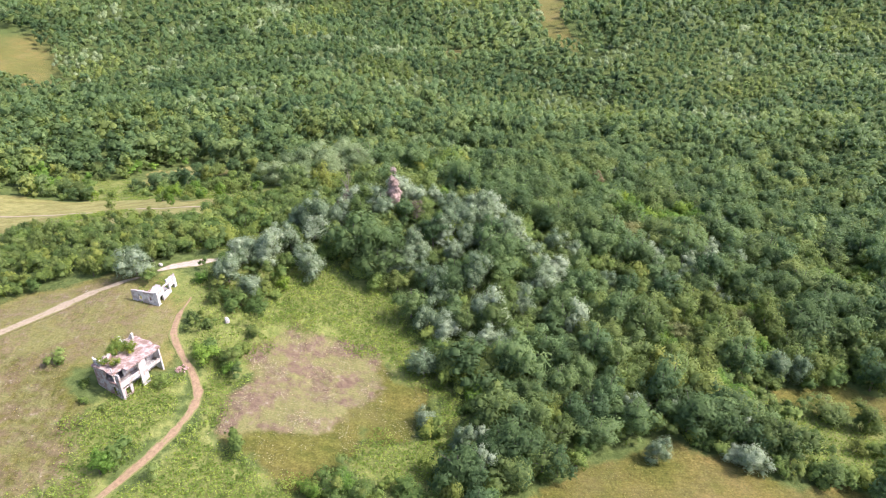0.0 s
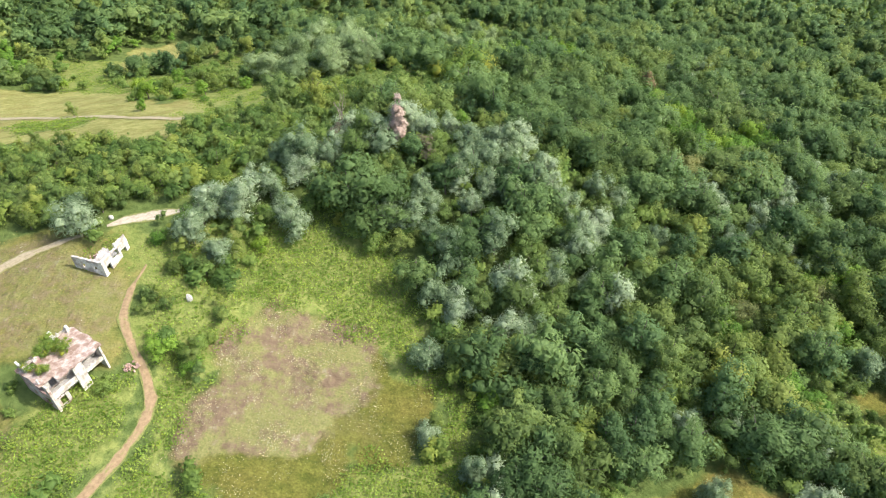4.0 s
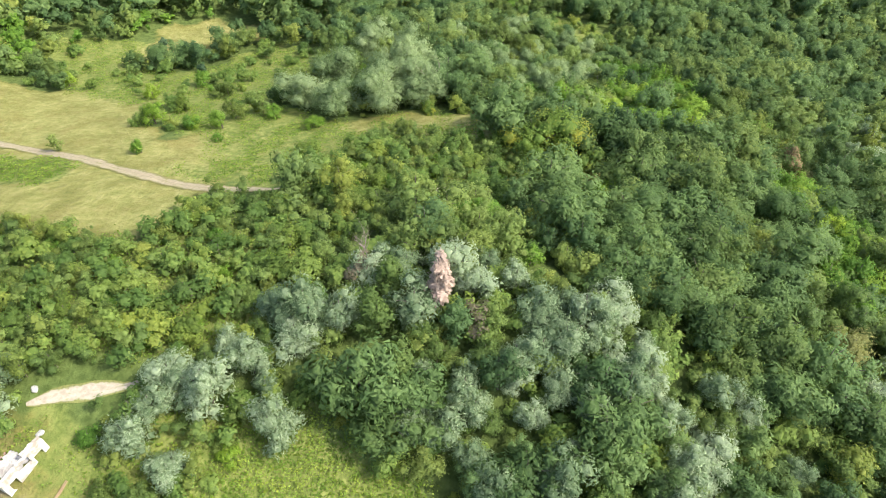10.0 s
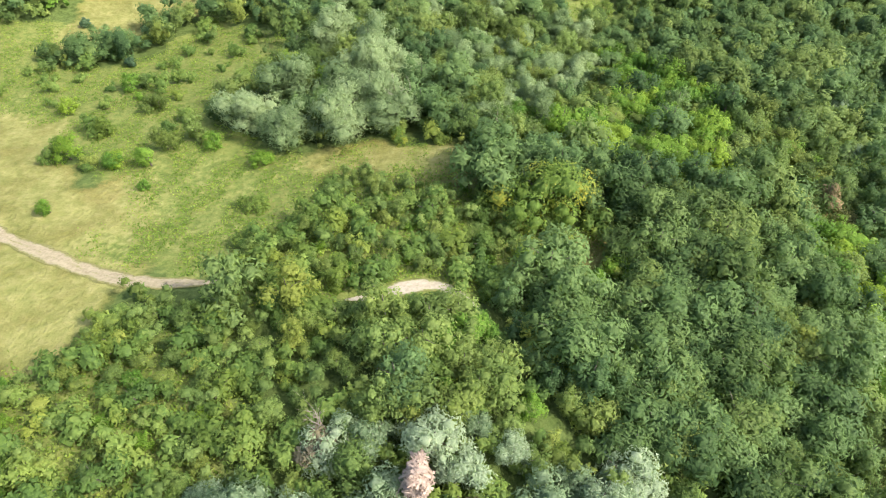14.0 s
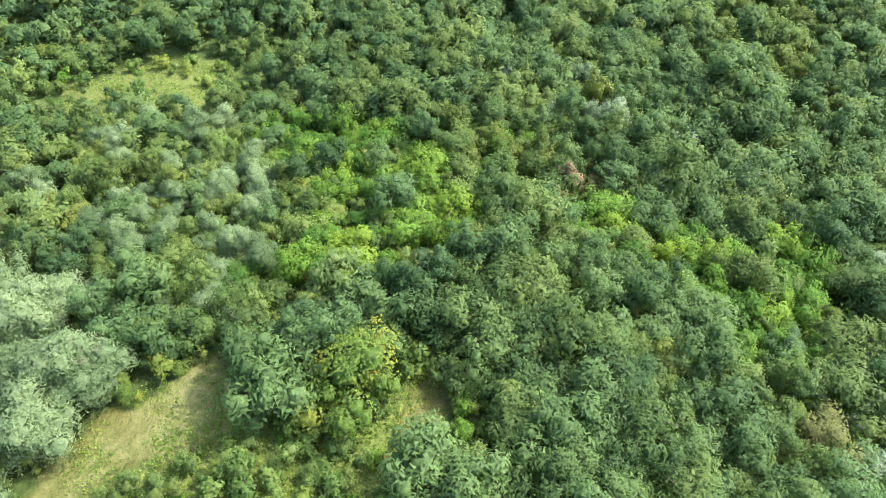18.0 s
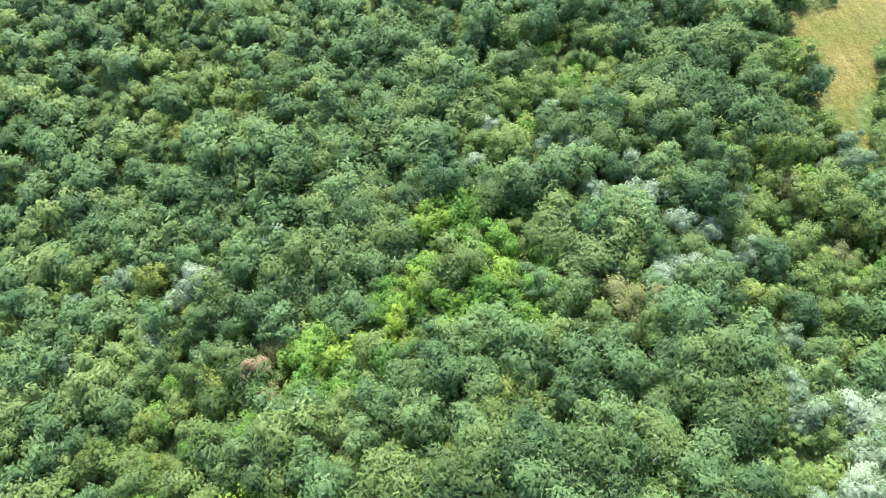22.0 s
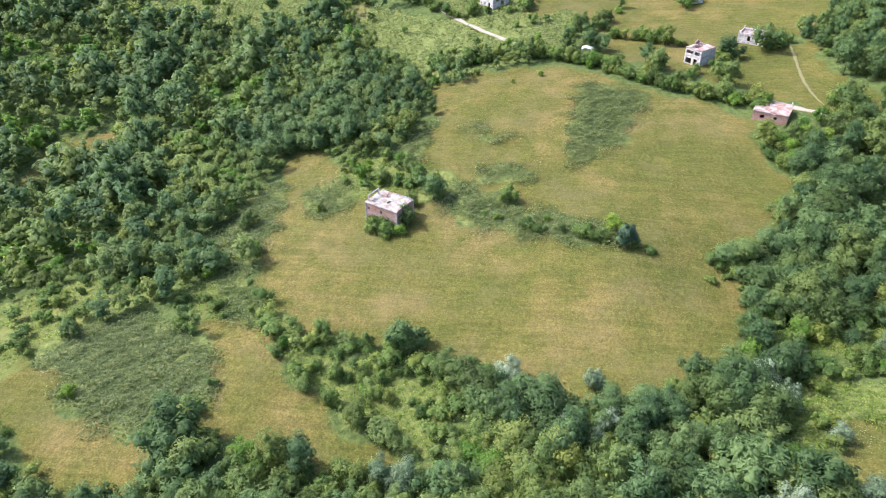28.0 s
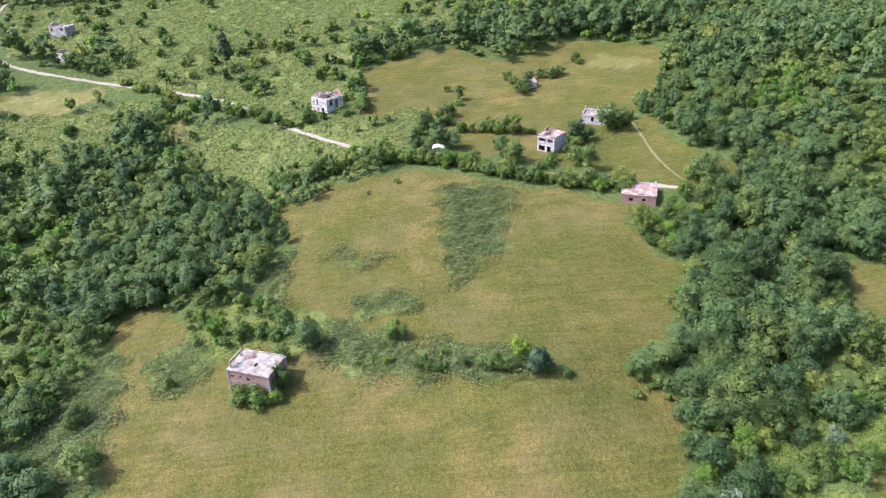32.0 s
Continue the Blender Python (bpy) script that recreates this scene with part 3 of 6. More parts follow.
def build_ground():
    gx, gy = spread(-165, 255, 2.5, 3400), spread(-280, 310, 2.5, 3400)
    X, Y = np.meshgrid(gx, gy)
    Z = height(X, Y) + unevenness(X, Y)
    n, k = X.shape[1], X.shape[0]
    idx = np.arange(n * k).reshape(k, n)
    quads = np.stack([idx[:-1, :-1], idx[:-1, 1:], idx[1:, 1:], idx[1:, :-1]], -1).reshape(-1, 4)
    me = mesh_of("ground", np.stack([X, Y, Z], -1).reshape(-1, 3), quads, np.zeros((0, 3), int), GROUND, smooth_shade=True)
    wx, wy = X + 1.6 * np.sin(Y * 0.5) + 1.0 * np.sin(Y * 0.21 + X * 0.3), Y + 1.6 * np.sin(X * 0.47) + 1.0 * np.sin(X * 0.19 - Y * 0.33)
    mask = np.zeros((k, n, 4), np.float32)
    scrub = any_of(SCRUBS, wx, wy)
    mask[..., 0] = any_of(MEADOWS, wx, wy) | scrub
    mask[..., 1] = any_of(BRAMBLES + PALE_BRAMBLES + LUSH_ZONES + COPSES, wx, wy) | scrub
    mask[..., 0] -= any_of(BRAMBLES + PALE_BRAMBLES, wx, wy) * mask[..., 0]
    mask[..., 0] -= 0.62 * scrub + 0.3 * (scrub & (wy < 0))
    mask[..., 0] = np.clip(mask[..., 0], 0, 1)
    mask[..., 2] = np.maximum(any_of(BARES, wx, wy), 0.52 * any_of(MEADOWS[1:3], wx, wy))
    soft = mask.copy()
    soft[1:-1, 1:-1] = (mask[1:-1, 1:-1] * 2 + mask[:-2, 1:-1] + mask[2:, 1:-1] + mask[1:-1, :-2] + mask[1:-1, 2:]) / 6
    at = me.attributes.new("cover", "FLOAT_COLOR", "POINT")
    dry = 1.0 * any_of(MEADOWS[3:5], wx, wy) + 0.55 * any_of(MEADOWS[1:2], wx, wy) + 0.5 * any_of(MEADOWS[5:7] + DRY_SPOTS, wx, wy) + 0.4 * (scrub & (wy > 150) & (wx < -30)) + 0.25 * any_of(MEADOWS[14:16] + MEADOWS[19:22], wx, wy) + 0.6 * any_of(MEADOWS[24:31], wx, wy)
    soft[..., 3] = dry
    at.data.foreach_set("color", soft.reshape(-1))
    return tagged(new("ground", me), "meadows and woodland floor on rolling hill country", "ground", kind="structure")


build_ground()


def glide(points, step=2.0):
    """A smooth line through the points."""
    p = [Vector(q) for q in points]
    p = [2 * p[0] - p[1], *p, 2 * p[-1] - p[-2]]
    out = []
    for a, b, c, d in zip(p, p[1:], p[2:], p[3:]):
        m = max(2, int((c - b).length / step))
        for i in range(m):
            s = i / m
            out.append(0.5 * ((2 * b) + (c - a) * s + (2 * a - 5 * b + 4 * c - d) * s * s + (3 * b - a - 3 * c + d) * s ** 3))
    return out + [p[-2]]


def route(name, points, width, material, label, category):
    """A track that follows the land, ragged at its sides and a little crowned."""
    rng = np.random.default_rng(len(points))
    line = glide(points, 1.5)
    cols = 7
    verts, verge = [], []
    for i, q in enumerate(line):
        a, b = line[max(i - 1, 0)], line[min(i + 1, len(line) - 1)]
        side = Vector((b.y - a.y, a.x - b.x)).normalized()
        w = width * (1 + 0.12 * math.sin(i * 0.7)) * rng.uniform(0.8, 1.15)
        w *= min(1.0, 0.2 + 0.18 * min(i, len(line) - 1 - i))
        for j in range(cols):
            s = (j / (cols - 1) - 0.5) * w + 0.12 * math.sin(i * 1.9 + j)
            x, y = q.x + side.x * s, q.y + side.y * s
            verge.append((1.0, 0.3, 0.05, 0.32, 0.05, 0.3, 1.0)[j])
            edge = 0.0 if j in (0, cols - 1) else 0.04 + 0.03 * (j == 3)
            verts.append((x, y, H(x, y) + float(unevenness(x, y)) + edge + 0.11))
    quads = [(i * cols + j, i * cols + j + 1, (i + 1) * cols + j + 1, (i + 1) * cols + j) for i in range(len(line) - 1) for j in range(cols - 1)]
    me = mesh_of(name, verts, quads, np.zeros((0, 3), int), material, tint=verge, smooth_shade=True)
    tagged(new(name, me), label, category, kind="structure")


route("road", ROAD, 2.2, GRAVEL, "narrow pale gravel road winding between hedges", "road")
route("road_path", FIELD_PATH, 0.9, FAINT, "faint wheel track across the grass", "path")
route("road_track", TRACK, 1.6, DIRT, "reddish dirt track curving past the ruined house", "path")
route("road_bare_bend", BARE_BEND, 3.4, GRAVEL, "short pale bare bend of a track between bushes", "path")
route("road_side_track", SIDE_TRACK, 2.4, FADED, "pale dirt track across the dry grass", "path")
route("road_bend", WOOD_BEND, 3.0, GRAVEL, "short bare bend of a track among shrubs", "path")
route("road_wood_track", WOOD_TRACK, 2.9, FADED, "dirt track running from meadow into wood", "path")


# ---- plants ----
def ico():
    v = np.array([(1, 0, 0), (0, 1, 0), (-1, 0, 0), (0, -1, 0), (0, 0, 1), (0, 0, -1)], float)
    f = np.array([(0, 1, 4), (1, 2, 4), (2, 3, 4), (3, 0, 4), (1, 0, 5), (2, 1, 5), (3, 2, 5), (0, 3, 5)])
    return v, f


ICO_V, ICO_F = ico()


def crown(rng, R, top, low, lobes, leaves, size, long=1.6, core=0.8, droop=0.0, cone=0.0, upright=0.0, calm=0.15):
    """Leaf sprays over a cluster of boughs. Gives corners, four-sided and three-sided faces, and the corners' normals."""
    mid, half = (top + low) / 2, (top - low) / 2
    wide, lean = rng.uniform(0.8, 1.25), rng.uniform(-0.25, 0.25, 2) * (0 if cone else 1)
    c, r = [], []
    for i in range(lobes):
        d = rng.normal(size=3)
        d /= np.linalg.norm(d)
        d *= rng.uniform(0.3, 0.98)
        h = d[2]
        w = 1 - cone * (h * 0.5 + 0.5) * 1.25
        c.append((d[0] * R * w * wide + lean[0] * h * R, d[1] * R * w / wide + lean[1] * h * R, mid + d[2] * half * 1.05))
        r.append(max(0.12 * R, R * rng.uniform(0.2, 0.42) * (w if cone else 1)))
    c.append((0, 0, mid + half * 0.2))
    r.append(R * (0.45 - 0.2 * cone))
    c, r = np.array(c), np.array(r)
    pick = rng.choice(len(r), size=leaves * 3, p=r ** 2 / np.sum(r ** 2))
    d = rng.normal(size=(leaves * 3, 3))
    d[:, 2] += 0.35
    d /= np.linalg.norm(d, axis=1)[:, None]
    p = c[pick] + d * r[pick][:, None] * (rng.uniform(0.74, 1.12, (leaves * 3, 1)) + rng.exponential(0.13, (leaves * 3, 1)))
    depth = np.min(np.linalg.norm(p[:, None] - c[None], axis=2) / r[None], axis=1)
    ok = (depth > 0.72) & (p[:, 2] > low * 0.55)
    p, d = p[ok][:leaves], d[ok][:leaves]
    n = len(p)
    nor = d + rng.normal(scale=0.45, size=(n, 3)) + (0, 0, 0.7)
    nor /= np.linalg.norm(nor, axis=1)[:, None]
    t = np.cross(nor, rng.normal(size=(n, 3)))
    t[:, 2] += upright - droop
    t -= nor * np.sum(t * nor, 1)[:, None] * (0.6 if upright or droop else 1.0)
    t /= np.linalg.norm(t, axis=1)[:, None]
    b = np.cross(nor, t)
    s = size * rng.uniform(0.5, 1.4, (n, 1))
    q = np.stack([p - t * s * long * 0.45 + b * s * 0.42, p - t * s * long * 0.45 - b * s * 0.42, p + t * s * long * 0.6 - nor * s * 0.15], 1).reshape(-1, 3)
    blades = np.arange(n * 3).reshape(n, 3)
    inner = (c[:, None] + ICO_V[None] * (r * core)[:, None, None] * rng.uniform(0.85, 1.1, (len(r), 6, 1))).reshape(-1, 3)
    tris = (ICO_F[None] + (np.arange(len(r)) * 6)[:, None, None]).reshape(-1, 3) + n * 3
    # rounded shading: each spray takes the turn of its bough and of the whole crown
    whole = (p - (0, 0, mid)) / (R, R, half)
    turn = np.repeat((d * 0.75 + nor * 0.35) * (1 - calm) + whole * 0.45 + (0, 0, 0.15 + 0.7 * calm), 3, 0)
    turn = np.concatenate([turn, np.tile(ICO_V, (len(r), 1)) + (0, 0, 0.3 + calm)])
    turn /= np.linalg.norm(turn, axis=1)[:, None]
    return np.concatenate([q, inner]), np.zeros((0, 4), int), np.concatenate([blades, tris]), turn


def tube(points, radii, sides=6):
    """A tapered round limb along the points."""
    v, f = [], []
    for i, (p, r) in enumerate(zip(points, radii)):
        a = Vector(points[min(i + 1, len(points) - 1)]) - Vector(points[max(i - 1, 0)])
        u = a.orthogonal().normalized()
        w = a.normalized().cross(u)
        for k in range(sides):
            ang = 2 * math.pi * k / sides
            v.append(Vector(p) + r * (math.cos(ang) * u + math.sin(ang) * w))
    for i in range(len(points) - 1):
        for k in range(sides):
            f.append((i * sides + k, i * sides + (k + 1) % sides, (i + 1) * sides + (k + 1) % sides, (i + 1) * sides + k))
    return v, f


def trunk_mesh(name, rng, top, R, material, limbs=2, thick=0.16):
    verts, faces = [], []

    def put(points, radii, sides=6):
        v, f = tube(points, radii, sides)
        faces.extend([tuple(i + len(verts) for i in q) for q in f])
        verts.extend([tuple(p) for p in v])
    lean = rng.uniform(-0.3, 0.3, 2)
    put([(0, 0, -0.4), (lean[0] * 0.3, lean[1] * 0.3, top * 0.3), (lean[0], lean[1], top * 0.62), (lean[0] * 1.4, lean[1] * 1.4, top * 0.9)],
        [thick * 1.4, thick, thick * 0.65, thick * 0.2], 5)
    for i in range(limbs):
        a, h = 2 * math.pi * (i + rng.uniform(0, 0.7)) / limbs, top * rng.uniform(0.3, 0.6)
        e = (math.cos(a) * R * 0.7, math.sin(a) * R * 0.7, h + top * 0.25)
        put([(lean[0] * 0.5, lean[1] * 0.5, h), (e[0] * 0.5, e[1] * 0.5, h + top * 0.16), e], [thick * 0.5, thick * 0.35, thick * 0.12], 4)
    return mesh_of(name, verts, faces, np.zeros((0, 3), int), material, smooth_shade=True)


# kind: leaves, crown radius, top, lowest leaf, boughs, sprays, spray size, further shape, name, label, category
KINDS = {
    "locust": (LOCUST, 3.2, 8.0, 0.5, 15, 1100, 0.37, dict(long=2.0), "locust_tree", "green locust tree with feathery leaf sprays in the wood", "tree"),
    "ash": (ASH, 2.5, 9.0, 0.6, 14, 1040, 0.36, dict(long=1.6, upright=0.3), "ash_tree", "tall mid-green ash tree with a loose crown", "tree"),
    "silver": (SILVER, 2.8, 8.0, 0.4, 18, 1650, 0.27, dict(long=2.1, upright=0.6, core=0.75), "silver_tree", "pale silver-leaved tree among green ones in the wood", "tree"),
    "oak": (OAK, 2.7, 7.0, 0.25, 16, 1060, 0.34, dict(long=1.3), "oak_tree", "olive-green oak tree with a dense rounded crown", "tree"),
    "hornbeam": (HORNBEAM, 2.5, 6.6, 0.2, 15, 1000, 0.34, dict(long=1.3), "hornbeam_tree", "yellowish-green hornbeam with a bushy crown", "tree"),
    "lush": (LUSH, 2.2, 4.6, 0.3, 12, 860, 0.33, dict(long=1.2), "young_tree", "bright green young tree overgrown with climbers", "tree"),
    "shrub": (SHRUB, 1.6, 2.6, 0.1, 9, 560, 0.28, dict(long=1.3), "shrub", "dense green shrub with small leaves", "shrub"),
    "willow": (WILLOW, 3.9, 10.5, 1.0, 24, 3400, 0.27, dict(long=2.8, droop=0.7, core=0.75), "willow_tree", "large grey-green willow tree at the meadow's edge", "tree"),
    "yellow": (YELLOW, 4.2, 7.6, 0.6, 16, 2000, 0.33, dict(long=1.3), "yellowing_tree", "tree with yellowing green leaves beside a clearing", "tree"),
    "pink": (PINK, 1.8, 9.0, 1.5, 12, 900, 0.34, dict(long=3.6, core=0.3, upright=0.6, cone=0.5), "dead_tree", "dead tree with withered pinkish-brown twigs", "tree"),
    "rust": (RUST, 1.9, 7.5, 1.5, 10, 520, 0.42, dict(long=2.2, core=0.5), "withered_tree", "half-withered tree with brownish leaves", "tree"),
    "tan": (TAN, 3.4, 7.6, 0.5, 16, 1500, 0.32, dict(long=1.3), "fading_tree", "tree with fading yellowish-brown leaves in the wood", "tree"),
    "cypress": (CONIFER, 2.6, 10.5, 0.3, 20, 1200, 0.4, dict(long=1.8, upright=1.5, cone=0.5), "cypress_tree", "tall dark cypress tree with a pointed crown", "tree"),
    "pine": (CONIFER, 2.0, 5.6, 0.3, 14, 700, 0.4, dict(long=1.8, cone=0.6), "pine_tree", "dark green conical pine standing in the grass", "tree"),
}
BARKS = {"pink": DEADWOOD}
VARIANTS = 5
FULL, FINE, MID, FAR, WILD, SMALL = {}, {}, {}, {}, {}, {}
for number, (kind, (leaf, R, top, low, lobes, count, size, more, name, label, category)) in enumerate(KINDS.items()):
    rng = np.random.default_rng(100 + number)
    FULL[kind], FINE[kind], MID[kind], FAR[kind], WILD[kind], SMALL[kind] = [], [], [], [], [], []
    for k in range(VARIANTS):
        r, t = R * rng.uniform(0.88, 1.12), top * rng.uniform(0.9, 1.1)
        v, q, f, bend = crown(rng, r * 1.18, t, low, int(lobes * 1.45), int(count * 1.5), size * 0.76, **{"core": 0.7, **more, "calm": 0.0})
        FULL[kind].append((mesh_of("crown", v, q, f, leaf, normals=bend), trunk_mesh("trunk", rng, t, r, BARKS.get(kind, BARK))))
        FINE[kind].append(crown(rng, r * 1.15, t, low, int(lobes * 1.1), min(760, int(count * 0.75)), size * 1.0, **{**more, "core": 0.8, "calm": 0.05}))
        MID[kind].append(crown(rng, r * 1.1, t, low, max(5, int(lobes * 0.6)), min(400, int(count * 0.42)), size * 1.18, **{**more, "core": 0.9, "calm": 0.4}))
        FAR[kind].append(crown(rng, r * 1.1, t, low, 5, 112, size * 1.8, **{**more, "core": 0.95, "calm": 0.4}))
        WILD[kind].append(crown(rng, r * 1.1, t, low, 1, 26, size * 3.0, **{**more, "core": 1.15, "calm": 0.75}))
        SMALL[kind].append(crown(rng, r, t, low, 4, 220, size * 0.9, **{**more, "core": 0.95, "calm": 0.45}))


def plant(kind, x, y, scale, rng, sink=0.0):
    """One tree or shrub as a thing of its own: an empty with trunk and crown."""
    leaf, R, top, low, lobes, count, size, more, name, label, category = KINDS[kind]
    crown_me, trunk_me = FULL[kind][int(rng.integers(VARIANTS))]
    root = tagged(new(name), label, category, group={"tree": "trees of the wood", "shrub": "shrubs of the scrub"}[category])
    root.matrix_basis = pose(x, y, H(x, y) - sink, 0, 0, rng.uniform(0, 360)) @ Matrix.Diagonal((scale, scale, scale * rng.uniform(0.72, 1.18), 1))
    for part_name, me in (("trunk", trunk_me), ("crown", crown_me)):
        new(part_name, me).parent = root
    return root


def thicket(name, batches, label, category, shapes):
    """Many plants of a kind, too many to count, in one mesh. batches: kind, and rows of x, y, scale, turn, tint."""
    for kind, rows in batches.items():
        if not len(rows):
            continue
        V, Q, T, N, tint, base = [], [], [], [], [], 0
        rows = np.array(rows)
        z = height(rows[:, 0], rows[:, 1])
        for k in range(VARIANTS):
            sel = np.arange(len(rows)) % VARIANTS == k
            r, zz = rows[sel], z[sel]
            if not len(r):
                continue
            v, q, t, nv = shapes[kind][k]
            co, si = np.cos(r[:, 3])[:, None], np.sin(r[:, 3])[:, None]
            x = (v[None, :, 0] * co - v[None, :, 1] * si) * r[:, 2:3] + r[:, 0:1]
            y = (v[None, :, 0] * si + v[None, :, 1] * co) * r[:, 2:3] + r[:, 1:2]
            w = v[None, :, 2] * r[:, 2:3] * (0.75 + 0.4 * (r[:, 3:4] * 3.7 % 1.0)) + zz[:, None]
            nz = np.broadcast_to(nv[None, :, 2], x.shape)
            N.append(np.stack([nv[None, :, 0] * co - nv[None, :, 1] * si, nv[None, :, 0] * si + nv[None, :, 1] * co, nz], -1).reshape(-1, 3))
            off = (np.arange(len(r)) * len(v))[:, None, None] + base
            V.append(np.stack([x, y, w], -1).reshape(-1, 3))
            Q.append((q[None] + off).reshape(-1, 4))
            T.append((t[None] + off).reshape(-1, 3))
            tint.append(np.repeat(np.clip(r[:, 4], 0.01, 1), len(v)))
            base += len(r) * len(v)
        me = mesh_of(name, np.concatenate(V), np.concatenate(Q), np.concatenate(T), KINDS[kind][0], np.concatenate(tint), normals=np.concatenate(N))
        tagged(new(name, me), label.format(KINDS[kind][8].replace("_", " ")), category, kind="stuff")


SILVERS = [(-28, 140), (-31, 139), (-24, 140), (-29, 136), (-43, 128), (-38, 127), (-34, 132), (-29, 125), (-44, 120), (-15, 142), (-17, 148), (-11, 149), (-8, 147), (-8, 133), (1, 144), (4, 147), (6, 145), (1, 140), (9, 149), (4, 141), (11, 141), (14, 142), (16, 139), (18, 136), (12, 137), (1, 132), (7, 130), (5, 125), (-3, 122), (-13, 129), (-9, 129), (23, 134), (20, 127), (15, 122), (8, 118), (28, 140), (36, 135), (-64, 125), (-63, 122), (61, 158), (72, 162), (77, 157), (86, 165), (69, 146), (57, 142), (49, 143), (61, 136), (86, 154)]
MORE_SILVERS = [(10, 116), (8, 109), (5, 109), (-5, 116), (-5, 104), (5, 85), (33, 94), (34, 85), (40, 96), (50, 91), (26, 117), (20, 130), (50, 83), (69, 108), (69, 237), (69, 232), (72, 227), (68, 220), (68, 214), (64, 221), (61, 226), (58, 241), (56, 245), (60, 155), (60, 149), (63, 144), (54, 149), (51, 138), (63, 148), (50, 146), (48, 149), (79, 169)]
SILVERS += MORE_SILVERS
WILLOWS = [(-39, 242), (-41, 224), (-33, 219), (-37, 212), (-52, 225), (-47, 210), (-57, 215), (-49, 249), (-31, 234), (-37, 232), (-29, 215)]
HOUSE_SPOTS = [(-65, 90, 8), (228, -172, 8), (-3, -104, 3.5), (-27, -32, 9), (-38, -25, 6.5), (-42.4, 109.5, 3.2), (-41, 106, 2.6), (-54, 94, 7), (-57, 115, 5), (83, 38, 8), (1, -50, 6), (-18, -66, 7.5), (-14, -15, 9), (70.5, -100, 8), (195, -201, 7), (184, -173, 6), (36, -53, 4)]
SEEN = [(-210, 290), (-190, 150), (-150, 60), (-150, -20), (-240, -200), (-130, -340), (290, -340), (300, -80), (260, 95), (210, 230), (200, 350), (-190, 350)]
CENTRE = [(-35, 95), (0, 150), (40, 190), (65, 150), (45, 95), (10, 40), (0, 0)]


